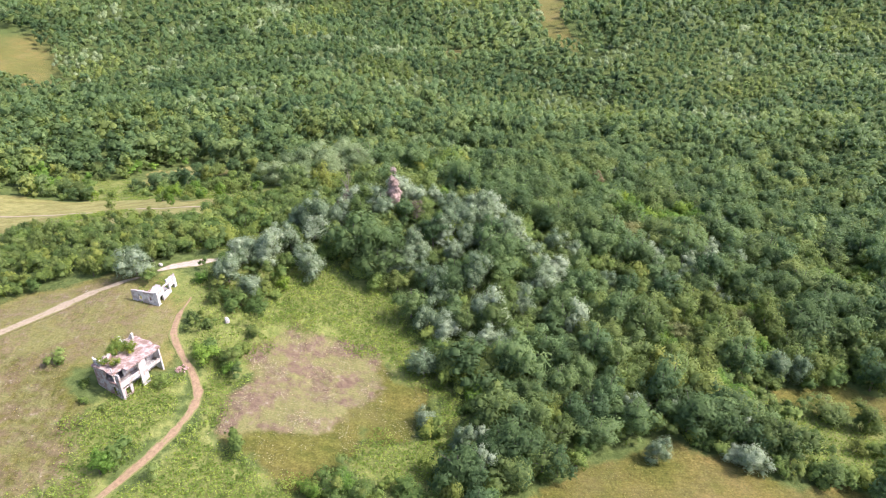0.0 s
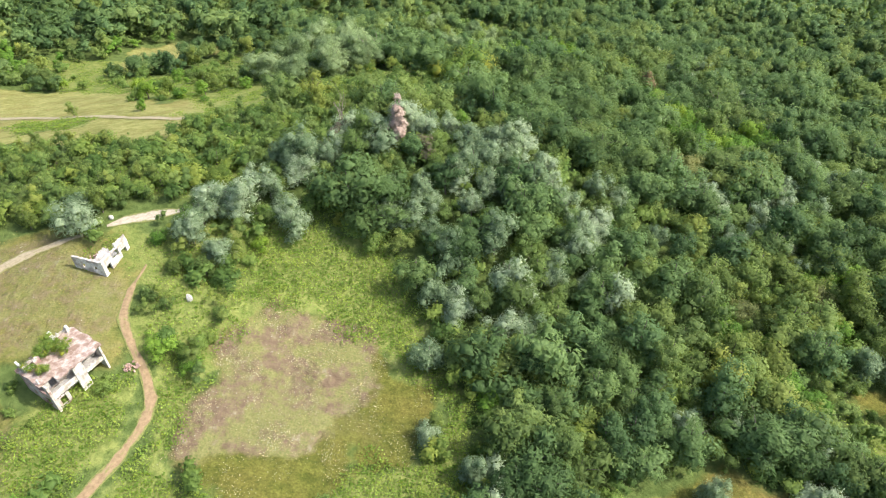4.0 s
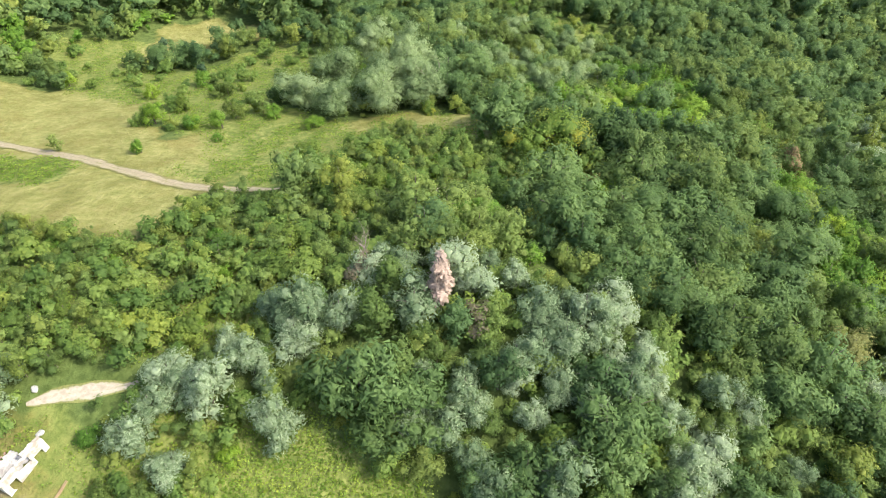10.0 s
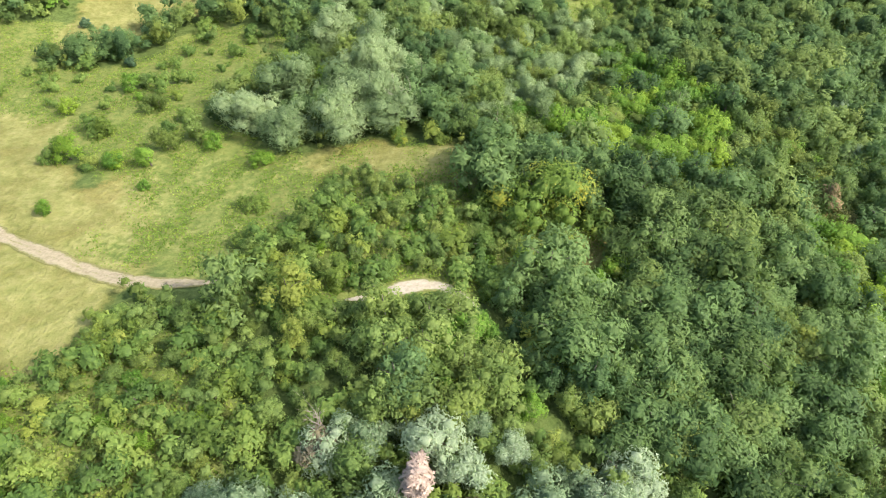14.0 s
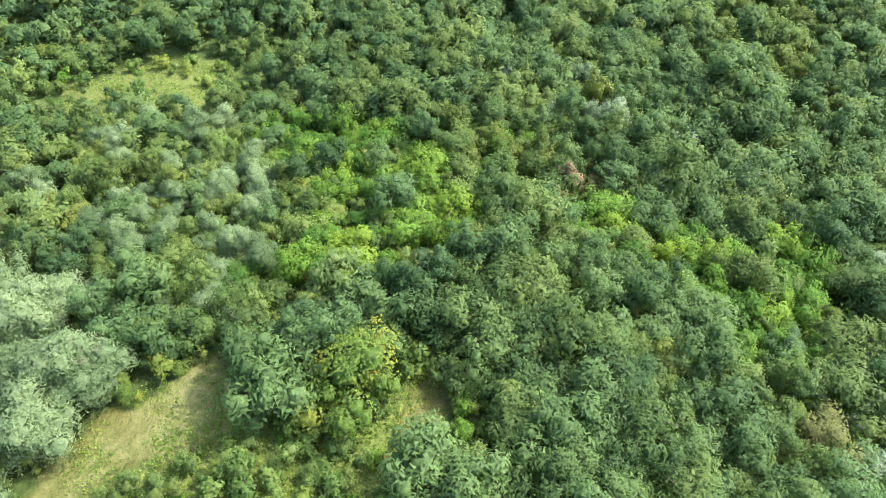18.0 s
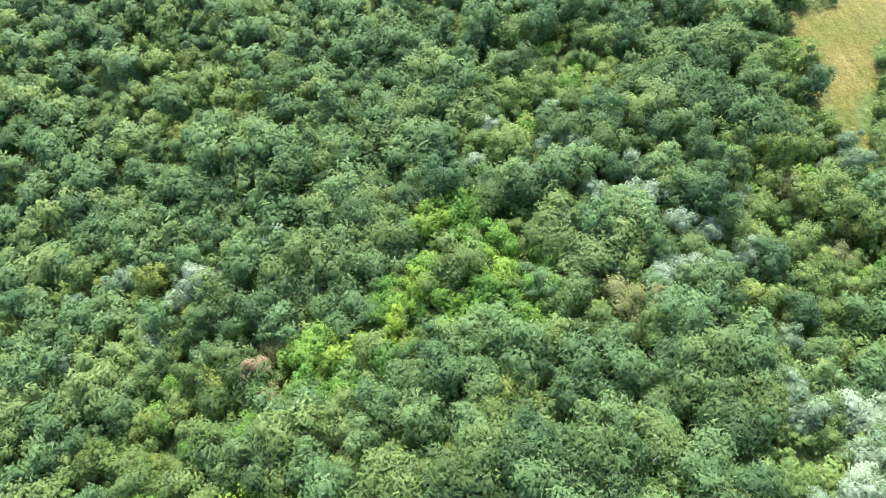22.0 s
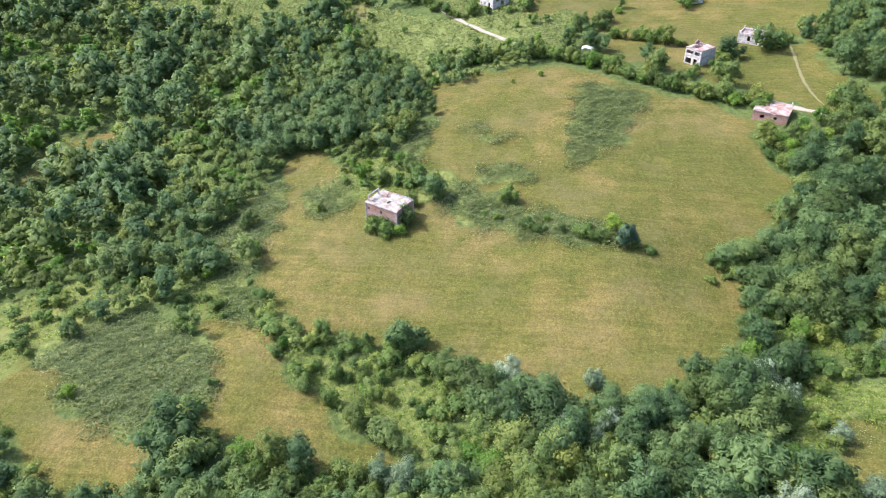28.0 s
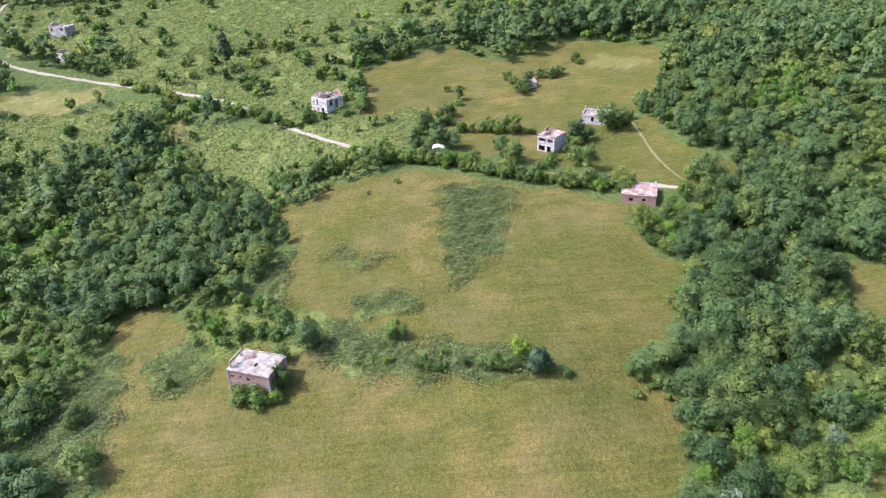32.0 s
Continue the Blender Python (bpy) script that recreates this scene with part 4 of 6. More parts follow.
def scatter():
    rng = np.random.default_rng(7)
    step = 4.1
    gx, gy = np.meshgrid(np.arange(-240, 305, step), np.arange(-345, 355, step * 0.88))
    gx = gx + (np.arange(gx.shape[0]) % 2)[:, None] * step / 2
    x, y = (gx + rng.uniform(-1.5, 1.5, gx.shape)).ravel(), (gy + rng.uniform(-1.5, 1.5, gy.shape)).ravel()
    open_land = any_of(MEADOWS + BRAMBLES + PALE_BRAMBLES, x, y)
    scrub = any_of(SCRUBS, x, y)
    keep = inside(SEEN, x, y) & ~open_land & (rng.uniform(size=x.shape) < 0.94)
    keep &= ~(any_of(COPSES[:1], x, y) & (rng.uniform(size=x.shape) > 0.5))
    keep &= ~(scrub & (rng.uniform(size=x.shape) > np.where(y > 150, 0.3, np.where(y < 0, 0.17, 0.5))))
    for line in ROUTES:
        keep &= (far_from(line, x, y) > 3.0) | ((x < -25) & (y < 60) & (far_from(line, x, y) > 1.7))
    keep &= (x < -25) | ((far_from(ROAD, x, y) > 4.6) & (far_from(ROAD, x, y - 5.0) > 5.0) & (far_from(ROAD, x, y - 11.0) > np.where(y < -70, 5.0, 0.0)))
    keep &= (far_from(WOOD_TRACK, x, y) > 5.5)
    for hx, hy, hr in HOUSE_SPOTS:
        keep &= np.hypot(x - hx, y - hy) > hr
    for wx, wy in WILLOWS:
        keep &= np.hypot(x - wx, y - wy) > 6.0
    for wx, wy, wr in ((-12.5, 145.5, 4.3), (-1.5, 192, 6.0), (45, 154, 4.0), (43, 205, 3.2), (47, 207, 2.5), (51, 205, 3.0), (17, 204, 2.4), (61, 122, 2.8), (47, 119, 2.8), (3, 186, 4.5), (6, 183, 3.5), (-36, 82, 4.5), (-24, 203, 3.0), (-43.5, 99.5, 4), (-38, 97, 4), (3, 84, 2.5)):
        keep &= np.hypot(x - wx, y - wy) > wr
    for sx, sy in SILVERS:
        keep &= np.hypot(x - sx, y - sy) > 2.3
    x, y, scrub = x[keep], y[keep], scrub[keep]
    patch = np.array([noise.noise((a * 0.03, b * 0.03, 0)) for a, b in zip(x, y)])
    patch2 = np.array([noise.noise((a * 0.08, b * 0.08, 9)) for a, b in zip(x, y)])
    sil = np.zeros(len(x))
    for sx, sy in SILVERS:
        sil = np.maximum(sil, np.exp(-((x - sx) ** 2 + (y - sy) ** 2) / 34.0))
    hedge = any_of(COPSES[:1], x, y) | (far_from([(118, 70), (100, 76), (88, 80), (70, 87), (60, 96)], x, y) < 6.5)
    grey_zone = any_of(GREY_ZONES, x, y)
    green_zone, copse, pale_zone = any_of(LUSH_ZONES, x, y), any_of(COPSES, x, y), any_of(SILVER_ZONES, x, y)
    rows = []
    edge = any_of(MEADOWS + BRAMBLES + PALE_BRAMBLES, x + 3.5, y) | any_of(MEADOWS + BRAMBLES + PALE_BRAMBLES, x - 3.5, y) | any_of(MEADOWS + BRAMBLES + PALE_BRAMBLES, x, y + 3.5) | any_of(MEADOWS + BRAMBLES + PALE_BRAMBLES, x, y - 3.5)
    for i in range(len(x)):
        u = rng.uniform()
        near_left = x[i] < -20 and 110 < y[i] < 165
        if scrub[i]:
            kind, s = ("shrub", rng.uniform(0.7, 1.5)) if u < 0.75 else (("lush", rng.uniform(0.5, 0.9)) if u < 0.9 else ("oak", rng.uniform(0.45, 0.7)))
        elif grey_zone[i] and u < 0.8:
            kind, s = ("willow", rng.uniform(0.42, 0.66)) if u < 0.42 else ("hornbeam", rng.uniform(0.7, 1.1))
        elif green_zone[i] and u < 0.88:
            kind, s = "lush", rng.uniform(0.8, 1.35)
        elif pale_zone[i]:
            kind, s = ("silver", rng.uniform(0.5, 0.9)) if u < (0.55 if x[i] < 12 else 0.3) else (("oak", "hornbeam", "shrub")[i % 3], rng.uniform(0.4, 0.7))
        elif u < sil[i] * (0.4 if x[i] < 12 else 0.22):
            kind, s = "silver", rng.uniform(0.5, 0.95)
        elif hedge[i]:
            kind, s = "shrub", rng.uniform(0.6, 1.15)
        elif copse[i]:
            kind, s = (("oak", "hornbeam", "lush")[i % 3], rng.uniform(0.34, 0.56)) if u > 0.35 else ("shrub", rng.uniform(0.9, 1.5))
        elif near_left:
            kind, s = (("oak", "hornbeam")[i % 2], rng.uniform(0.4, 0.66)) if u > 0.3 else ("shrub", rng.uniform(0.9, 1.5))
        elif edge[i] and u < 0.5:
            kind, s = ("lush", rng.uniform(0.6, 1.0)) if u < 0.2 else ("shrub", rng.uniform(0.8, 1.5))
        else:
            v = patch[i] + 0.5 * patch2[i] + rng.uniform(-0.25, 0.25) + 0.22 * min(1.0, max(0.0, (x[i] + 15) / 30)) - (0.32 if y[i] < 130 and x[i] > 10 else 0.0)
            kind = ("locust" if v > 0.08 else "ash") if v > -0.1 else ("oak" if v > -0.3 else ("hornbeam" if v > -0.55 else "lush"))
            s = rng.uniform(0.62, 1.22) * (1.0 + 0.25 * patch2[i])
        rows.append((kind, x[i], y[i], s, rng.uniform(0, 6.28), float(np.clip(0.5 + 0.5 * patch2[i] + rng.normal(0, 0.2), 0.01, 1))))
    return rows


plant_rng = np.random.default_rng(11)
rows = scatter()
spots = np.array([r[1:3] for r in rows])
reach = np.minimum(far_from(CENTRE, spots[:, 0], spots[:, 1]), 25 + far_from([(-72, 125), (-80, 185), (-35, 215)], spots[:, 0], spots[:, 1]))
near_field = far_from([(96, -40), (112, 20), (128, 70)], spots[:, 0], spots[:, 1]) < 34
near_field |= far_from([(-22, 40), (-40, 0), (-52, -40)], spots[:, 0], spots[:, 1]) < 24
near_field |= far_from([(-35, 285), (60, 300), (140, 255)], spots[:, 0], spots[:, 1]) < 24
order = np.argsort(reach)
used, fine_rows, mid_rows, far_rows = {}, {}, {}, {}
for i in order:
    kind, x, y, s, turn, tint = rows[i]
    if used.get(kind, 0) < (150 if kind == "shrub" else 290) and reach[i] < 90:
        used[kind] = used.get(kind, 0) + 1
        plant(kind, x, y, s, plant_rng)
    elif reach[i] < 62 and kind != "shrub":
        fine_rows.setdefault(kind, []).append((x, y, s, turn, tint))
    elif reach[i] < 100 or near_field[i]:
        mid_rows.setdefault(kind, []).append((x, y, s, turn, tint))
    else:
        if tint * 7919 % 1.0 < 0.62:
            far_rows.setdefault(kind, []).append((x, y, s * 1.35, turn, tint))
thicket("woodland", fine_rows, "dense wood of many {}s grown together", "woodland", FINE)
thicket("woodland", mid_rows, "dense wood of many {}s grown together", "woodland", MID)


def understorey():
    """Shrubs that fill the gaps under and between the trees."""
    rng = np.random.default_rng(31)
    gx, gy = np.meshgrid(np.arange(-130, 160, 3.3), np.arange(60, 300, 3.3))
    x, y = (gx + rng.uniform(-1.4, 1.4, gx.shape)).ravel(), (gy + rng.uniform(-1.4, 1.4, gy.shape)).ravel()
    keep = ~any_of(MEADOWS + BRAMBLES + PALE_BRAMBLES + SCRUBS, x, y) & (far_from(CENTRE, x, y) < 75)
    keep &= ~(any_of(COPSES[:2], x, y) & (rng.uniform(size=x.shape) > 0.25))
    for line in ROUTES:
        keep &= far_from(line, x, y) > 2.2
    for hx, hy, hr in HOUSE_SPOTS:
        keep &= np.hypot(x - hx, y - hy) > hr
    out = {}
    for a, b in zip(x[keep], y[keep]):
        kind = ("shrub", "hornbeam", "shrub", "oak")[int(rng.integers(4))]
        s = rng.uniform(0.9, 1.6) * {"shrub": 1.15, "hornbeam": 0.5, "oak": 0.52}[kind]
        out.setdefault(kind, []).append((a, b, s, rng.uniform(0, 6.28), rng.uniform(0.05, 0.9)))
    thicket("understorey", out, "tangled understorey of small {}s below the trees", "undergrowth", SMALL)


understorey()
thicket("far_woodland", far_rows, "distant wood of many {}s on the slopes", "woodland", FAR)


def valley_woods():
    """The woods across the valley ahead and on the slopes behind."""
    rng = np.random.default_rng(21)
    out = {}
    for y0, y1, step in ((350, 620, 6.4), (620, 1050, 9.5), (-560, -340, 9.0)):
        gx, gy = np.meshgrid(np.arange(-700, 700, step), np.arange(y0, y1, step))
        x, y = (gx + rng.uniform(-2.6, 2.6, gx.shape)).ravel(), (gy + rng.uniform(-2.6, 2.6, gy.shape)).ravel()
        wide = 60 + 0.68 * y if y0 > 0 else 260 + 0.3 * -y
        keep = (np.abs(x) < wide) & ~any_of(MEADOWS, x, y)
        for a, b in zip(x[keep], y[keep]):
            v = noise.noise((a * 0.012, b * 0.012, 3))
            kind = ("locust" if v > 0.1 else "ash") if v > -0.3 else "oak"
            if noise.noise((a * 0.02, b * 0.02, 17)) + rng.normal(0, 0.15) > 0.36:
                kind = "willow"
            s = rng.uniform(0.8, 1.3) * (min(step, 9.0) / 5.4) * (0.62 if kind == "willow" else 1)
            out.setdefault(kind, []).append((a, b, s, rng.uniform(0, 6.28), np.clip(0.5 + 0.9 * noise.noise((a * 0.008, b * 0.011, 30)) + rng.normal(0, 0.2), 0.01, 1)))
    thicket("valley_woodland", out, "wooded far slopes with many {}s", "woodland", WILD)


valley_woods()
# single plants: kind, x, y, scale
SINGLES = [("pink", -12.1, 144, 1.2), ("rust", -6.9, 141.7, 1.0), ("rust", -23.3, 146.9, 1.0), ("yellow", -1.3, 192.9, 1.35), ("tan", 44.8, 154.5, 1.0), ("tan", 44.1, 205.4, 0.75), ("rust", 48.2, 207.5, 1.1), ("tan", 51.9, 205.3, 0.8), ("tan", 15.4, 194.3, 0.45), ("tan", 17.3, 204.4, 0.6), ("tan", 61, 122, 0.7), ("tan", 47.5, 119.6, 0.7), ("yellow", -27, 210.6, 0.4),
           ("pine", -105.5, 243.1, 1.0), ("pine", -96.5, 240.9, 0.9), ("pine", -117, 258, 0.9), ("lush", -79.9, 184.7, 0.7), ("oak", -98, 184, 0.6), ("lush", -76.8, 200.1, 0.9), ("lush", -70.3, 200.1, 1.0),
           ("oak", -69.9, 205.9, 0.9), ("oak", -65.1, 209.4, 0.9), ("lush", -67.9, 193.4, 0.5), ("lush", -44.1, 100, 1.1), ("lush", -38.8, 97.7, 0.8), ("silver", 2, 85.5, 0.7), ("yellow", 9.3, 84.1, 0.35),
           ("cypress", 112, -148, 1.5), ("locust", 106.5, -4.7, 1.2), ("oak", 80.5, 17.1, 0.9), ("pine", 27.5, 45.2, 1.7), ("shrub", 22, 46, 0.9), ("shrub", 25.5, 45, 1.0), ("oak", 29, -82, 1.1), ("oak", 23, -96, 0.8),
           ("oak", 49, -149, 0.9), ("oak", 42, -142, 1.0), ("oak", 37, -145, 0.9), ("oak", 71, -143, 0.8), ("pine", 68, -142, 0.8), ("oak", -2, -101, 1.1), ("oak", -10, -111, 0.8), ("locust", -27, -122, 0.7),
           ("lush", 50, -36, 0.45), ("lush", 58, -31, 0.3), ("lush", 44.9, 35.9, 0.42), ("oak", -33, -22, 1.15), ("shrub", 7.9, 45.5, 1.4), ("shrub", 4.4, 46.9, 1.4), ("shrub", -2.1, 48.2, 1.5), ("shrub", 1.2, 45.5, 1.2),
           ("oak", 77.6, 37.8, 0.95), ("shrub", 85.1, 39.5, 1.9), ("shrub", 82, 41.5, 1.7), ("lush", 78.8, 41.4, 0.7), ("shrub", 86.9, 38.6, 0.9), ("lush", 97.8, 12.2, 0.8), ("shrub", 101.2, 31.6, 1.0), ("oak", 18, -69, 0.6),
           ("shrub", 14, -67, 1.5), ("shrub", 10, -65, 1.6), ("hornbeam", -4.5, -46.5, 0.65), ("shrub", -3.5, -42.5, 1.4), ("shrub", -25, -64.5, 1.5), ("shrub", -23.5, -61.5, 0.7), ("shrub", -21.5, -59.5, 0.5), ("hornbeam", -8, -55, 0.6), ("hornbeam", -10, -57.5, 0.6), ("shrub", -6, -53, 1.3), ("shrub", -9, -58, 1.3), ("yellow", -6, -49, 0.5),
           ("shrub", -60.5, 88, 0.6), ("shrub", -57, 87, 0.6), ("shrub", -49.5, 93.3, 0.9), ("shrub", -62, 92, 0.6), ("shrub", 36, -49.5, 1.4), ("shrub", 39, -50, 1.2), ("lush", 33, -48, 0.6)]
SINGLES += [("oak", 32, -79, 0.8), ("oak", 37, -76, 0.9), ("lush", 34, -74, 0.9), ("shrub", 30, -75, 1.6), ("oak", 40, -73, 0.7), ("lush", 27, -105, 0.7), ("lush", 24, -91, 0.75), ("oak", 1, -107, 0.8), ("lush", -1, -103, 0.8),
            ("ash", -4, -106, 0.7), ("shrub", 3, -112, 1.7), ("oak", -6, -110, 0.7), ("shrub", -14, -109, 1.9), ("shrub", -17, -111, 1.6), ("oak", 1, -98, 0.9), ("lush", 0, -95, 0.8), ("lush", -27, -119, 0.8),
            ("oak", 45, -140, 0.8), ("lush", 50, -138, 0.8), ("shrub", 54, -140, 1.8), ("lush", 66, -141, 0.7), ("oak", 109, -143, 0.9), ("oak", 119, -144, 0.9), ("lush", 101, -126, 1.0), ("oak", 95, -120, 0.9),
            ("oak", 104, -131, 1.0), ("oak", 111, -137, 0.9), ("lush", 121, -114, 0.9), ("shrub", 78, -91, 1.9), ("shrub", 64, -92, 1.6), ("lush", 62, -59, 0.9), ("oak", 57, -54, 0.8), ("lush", 47, -50, 0.7),
            ("oak", -35, -24.5, 1.05), ("shrub", -38, -20, 1.6), ("lush", -31, -20, 0.8), ("shrub", -21, -62, 1.5), ("shrub", -27, -63, 1.4), ("oak", 9, 45.7, 0.65), ("oak", 4.4, 46.9, 0.6), ("shrub", 73.4, 25.1, 1.3),
            ("lush", 84.5, 11.3, 0.8), ("lush", 93.8, 17.9, 0.9), ("oak", 87.7, 20.8, 0.8), ("shrub", 78.5, 22, 1.5), ("oak", 81.5, 14.2, 0.85), ("shrub", 88.6, 9.4, 1.4), ("oak", 33, 43, 0.75), ("shrub", 36, 42, 1.4), ("oak", 118.5, 37.3, 0.9)]
SINGLES += [('shrub', 85.1, 39.7, 1.5), ('shrub', 81.7, 39.7, 1.5), ('oak', 79.2, 34.5, 0.8), ('oak', 78.6, 30.3, 0.75), ('shrub', 86.6, 39.2, 1.1), ('hornbeam', -7.1, -49.9, 0.8), ('yellow', -7.4, -41.2, 0.55), ('shrub', -5.0, -35.6, 1.4)]
SINGLES += [("silver", -35, 64.5, 0.55), ("silver", -31, 66, 0.5), ("ash", -27, 65, 0.55), ("ash", -22, 67, 0.6), ("silver", -18, 70, 0.5), ("ash", -15, 67, 0.55), ("ash", -12, 69, 0.6), ("hornbeam", -3, 70, 0.8), ("hornbeam", 0, 74, 0.8), ("oak", -32.5, -17.1, 1.75), ("silver", -33.5, -16.5, 0.5)]
SINGLES += [("silver", x + plant_rng.uniform(-0.6, 0.6), y + plant_rng.uniform(-0.6, 0.6), plant_rng.uniform(0.72, 1.1) * (0.78 if x > 30 else 1.0)) for x, y in SILVERS]
SINGLES += [("willow", x, y, plant_rng.uniform(0.95, 1.2)) for x, y in WILLOWS]
HEDGE = len(SINGLES)
for line, gap in (([(82, -44), (65, -50), (50, -52), (33, -43), (16, -33), (1, -25), (-14, -19)], 0.85), ([(116, 68), (102, 72), (90, 79), (79, 86), (61, 91)], 3.0), ([(92, 20), (84, 21)], 2.4), ([(27, -69), (18, -67), (10, -64.5), (5, -62)], 1.5), ([(60, 33), (46, 39), (31, 44)], 5.0), ([(8, 50), (1, 52), (-6, 53)], 1.6),
                  ([(151, -142), (135, -129), (116, -115), (99, -103), (80, -88)], 2.8)):
    for q in glide(line, gap):
        SINGLES.append((("shrub", "shrub", "shrub", "hornbeam", "oak", "lush")[int(plant_rng.integers(6))], q.x + plant_rng.uniform(-1.8, 1.8), q.y + plant_rng.uniform(-1.8, 1.8), plant_rng.uniform(0.5, 1.1) * (1.5 if q.y < 0 else 0.9)))
SINGLES = [(k, x, y, s * (0.55 if k in ("hornbeam", "oak", "lush") and i >= HEDGE else 1.0)) for i, (k, x, y, s) in enumerate(SINGLES)]
for i, (kind, x, y, s) in enumerate(SINGLES):
    plant(kind, x, y, s * (1.0 if i >= HEDGE or kind in ("silver", "willow", "tan", "yellow", "pink") else 0.86), plant_rng)


def waves(x, y, length, seed):
    """An uneven field between about -1 and 1 with features of that length."""
    rng = np.random.default_rng(seed)
    f = np.zeros(np.shape(x))
    for _ in range(9):
        a, k, p = rng.uniform(0, 6.28), 6.28 / (length * rng.uniform(0.6, 2.2)), rng.uniform(0, 6.28)
        f = f + np.sin((x * math.cos(a) + y * math.sin(a)) * k + p)
    return f / 3.0


def leaf_carpet(name, polys, density, size, tall, material, label, category, patchy=0.0, edge=0.8, tilt=0.55):
    """Low tangled growth: leaves over humps within the outlines."""
    rng = np.random.default_rng(len(polys) + int(density * 10))
    P = []
    for poly in polys:
        xs, ys = [p[0] for p in poly], [p[1] for p in poly]
        n = int((max(xs) - min(xs)) * (max(ys) - min(ys)) * density)
        x, y = rng.uniform(min(xs) - 1, max(xs) + 1, n), rng.uniform(min(ys) - 1, max(ys) + 1, n)
        jx, jy = rng.normal(0, edge, n), rng.normal(0, edge, n)
        ok = inside(poly, x + jx + 1.5 * np.sin(y * 0.7), y + jy + 1.5 * np.sin(x * 0.6))
        for line in ROUTES:
            ok &= far_from(line, x, y) > 1.3
        if patchy:
            ok &= 1.4 * waves(x, y, 9.0, 3) + rng.normal(0, 0.45, n) > patchy - 1.0
        P.append(np.stack([x[ok], y[ok]], 1))
    P = np.concatenate(P)
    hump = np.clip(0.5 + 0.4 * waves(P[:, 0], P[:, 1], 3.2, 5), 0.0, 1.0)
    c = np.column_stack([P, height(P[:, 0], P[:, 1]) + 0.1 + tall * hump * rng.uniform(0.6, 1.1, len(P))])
    n = len(c)
    nor = rng.normal(scale=tilt, size=(n, 3)) + (0, 0, 1)
    nor /= np.linalg.norm(nor, axis=1)[:, None]
    t = np.cross(nor, rng.normal(size=(n, 3)))
    t /= np.linalg.norm(t, axis=1)[:, None]
    b = np.cross(nor, t)
    s = size * rng.uniform(0.5, 1.4, (n, 1))
    v = np.stack([c - t * s * 0.75, c + b * s * 0.5, c + t * s * 0.75, c - b * s * 0.5], 1).reshape(-1, 3)
    # Shading put into the colour: leaves darker in hollows, lighter on hump tops.
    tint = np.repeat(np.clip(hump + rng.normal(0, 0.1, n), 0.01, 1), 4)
    tagged(new(name, mesh_of(name, v, np.arange(n * 4).reshape(n, 4), np.zeros((0, 3), int), material, tint)), label, category, kind="stuff")


BACK_SCRUBS, FRONT_SCRUBS = [p for p in SCRUBS if p[0][1] < 0], [p for p in SCRUBS if p[0][1] >= 0]
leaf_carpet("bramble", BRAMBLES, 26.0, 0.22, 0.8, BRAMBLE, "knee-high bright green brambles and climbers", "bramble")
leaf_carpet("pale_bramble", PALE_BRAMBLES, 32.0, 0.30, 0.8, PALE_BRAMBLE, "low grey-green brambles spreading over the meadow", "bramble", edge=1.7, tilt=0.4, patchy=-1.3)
leaf_carpet("yard_weeds", MEADOWS[1:3], 9.0, 0.13, 0.08, TUFTS, "yellowish withered weeds over the yard's grass", "weeds", patchy=0.8, tilt=0.4)
leaf_carpet("dry_weeds", MEADOWS[:1] + BARES[:1] + BARES[:1], 9.0, 0.12, 0.1, WEEDS, "dry seeding weeds scattered over the yard's grass", "weeds", patchy=1.1, tilt=0.5)
leaf_carpet("meadow_tufts", MEADOWS[7:9], 5.0, 0.12, 0.05, TUFTS, "uneven tufts of yellowing meadow grass", "grass", patchy=0.6, tilt=0.4)
leaf_carpet("weed_growth", MEADOWS[30:31] + MEADOWS[5:7], 7.0, 0.19, 0.4, BRAMBLE, "yellow-green weeds growing over the open ground", "weeds", patchy=0.9)
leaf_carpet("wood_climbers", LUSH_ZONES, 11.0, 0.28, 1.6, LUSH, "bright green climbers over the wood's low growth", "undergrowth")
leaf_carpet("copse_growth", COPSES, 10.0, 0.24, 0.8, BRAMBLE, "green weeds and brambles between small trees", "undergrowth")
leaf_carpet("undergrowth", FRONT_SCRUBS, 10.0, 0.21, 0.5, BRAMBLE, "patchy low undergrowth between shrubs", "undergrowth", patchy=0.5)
leaf_carpet("rough_growth", BACK_SCRUBS, 3.4, 0.5, 0.5, HAZY_WEEDS, "rough low growth of weeds and brambles on the slope", "undergrowth", patchy=-0.4)


# ---- ruined houses ----
def box(bm, x0, x1, y0, y1, z0, z1):
    v = [bm.verts.new((x, y, z)) for z in (z0, z1) for y in (y0, y1) for x in (x0, x1)]
    for f in ((0, 2, 3, 1), (4, 5, 7, 6), (0, 1, 5, 4), (2, 6, 7, 3), (0, 4, 6, 2), (1, 3, 7, 5)):
        bm.faces.new([v[i] for i in f])


def part(name, bm, material, parent, label=""):
    me = bpy.data.meshes.new(name)
    bmesh.ops.recalc_face_normals(bm, faces=bm.faces[:])
    bm.to_mesh(me)
    bm.free()
    me.materials.append(material)
    ob = new(name, me)
    ob.parent = parent
    if label:
        ob["label"] = label
    return ob


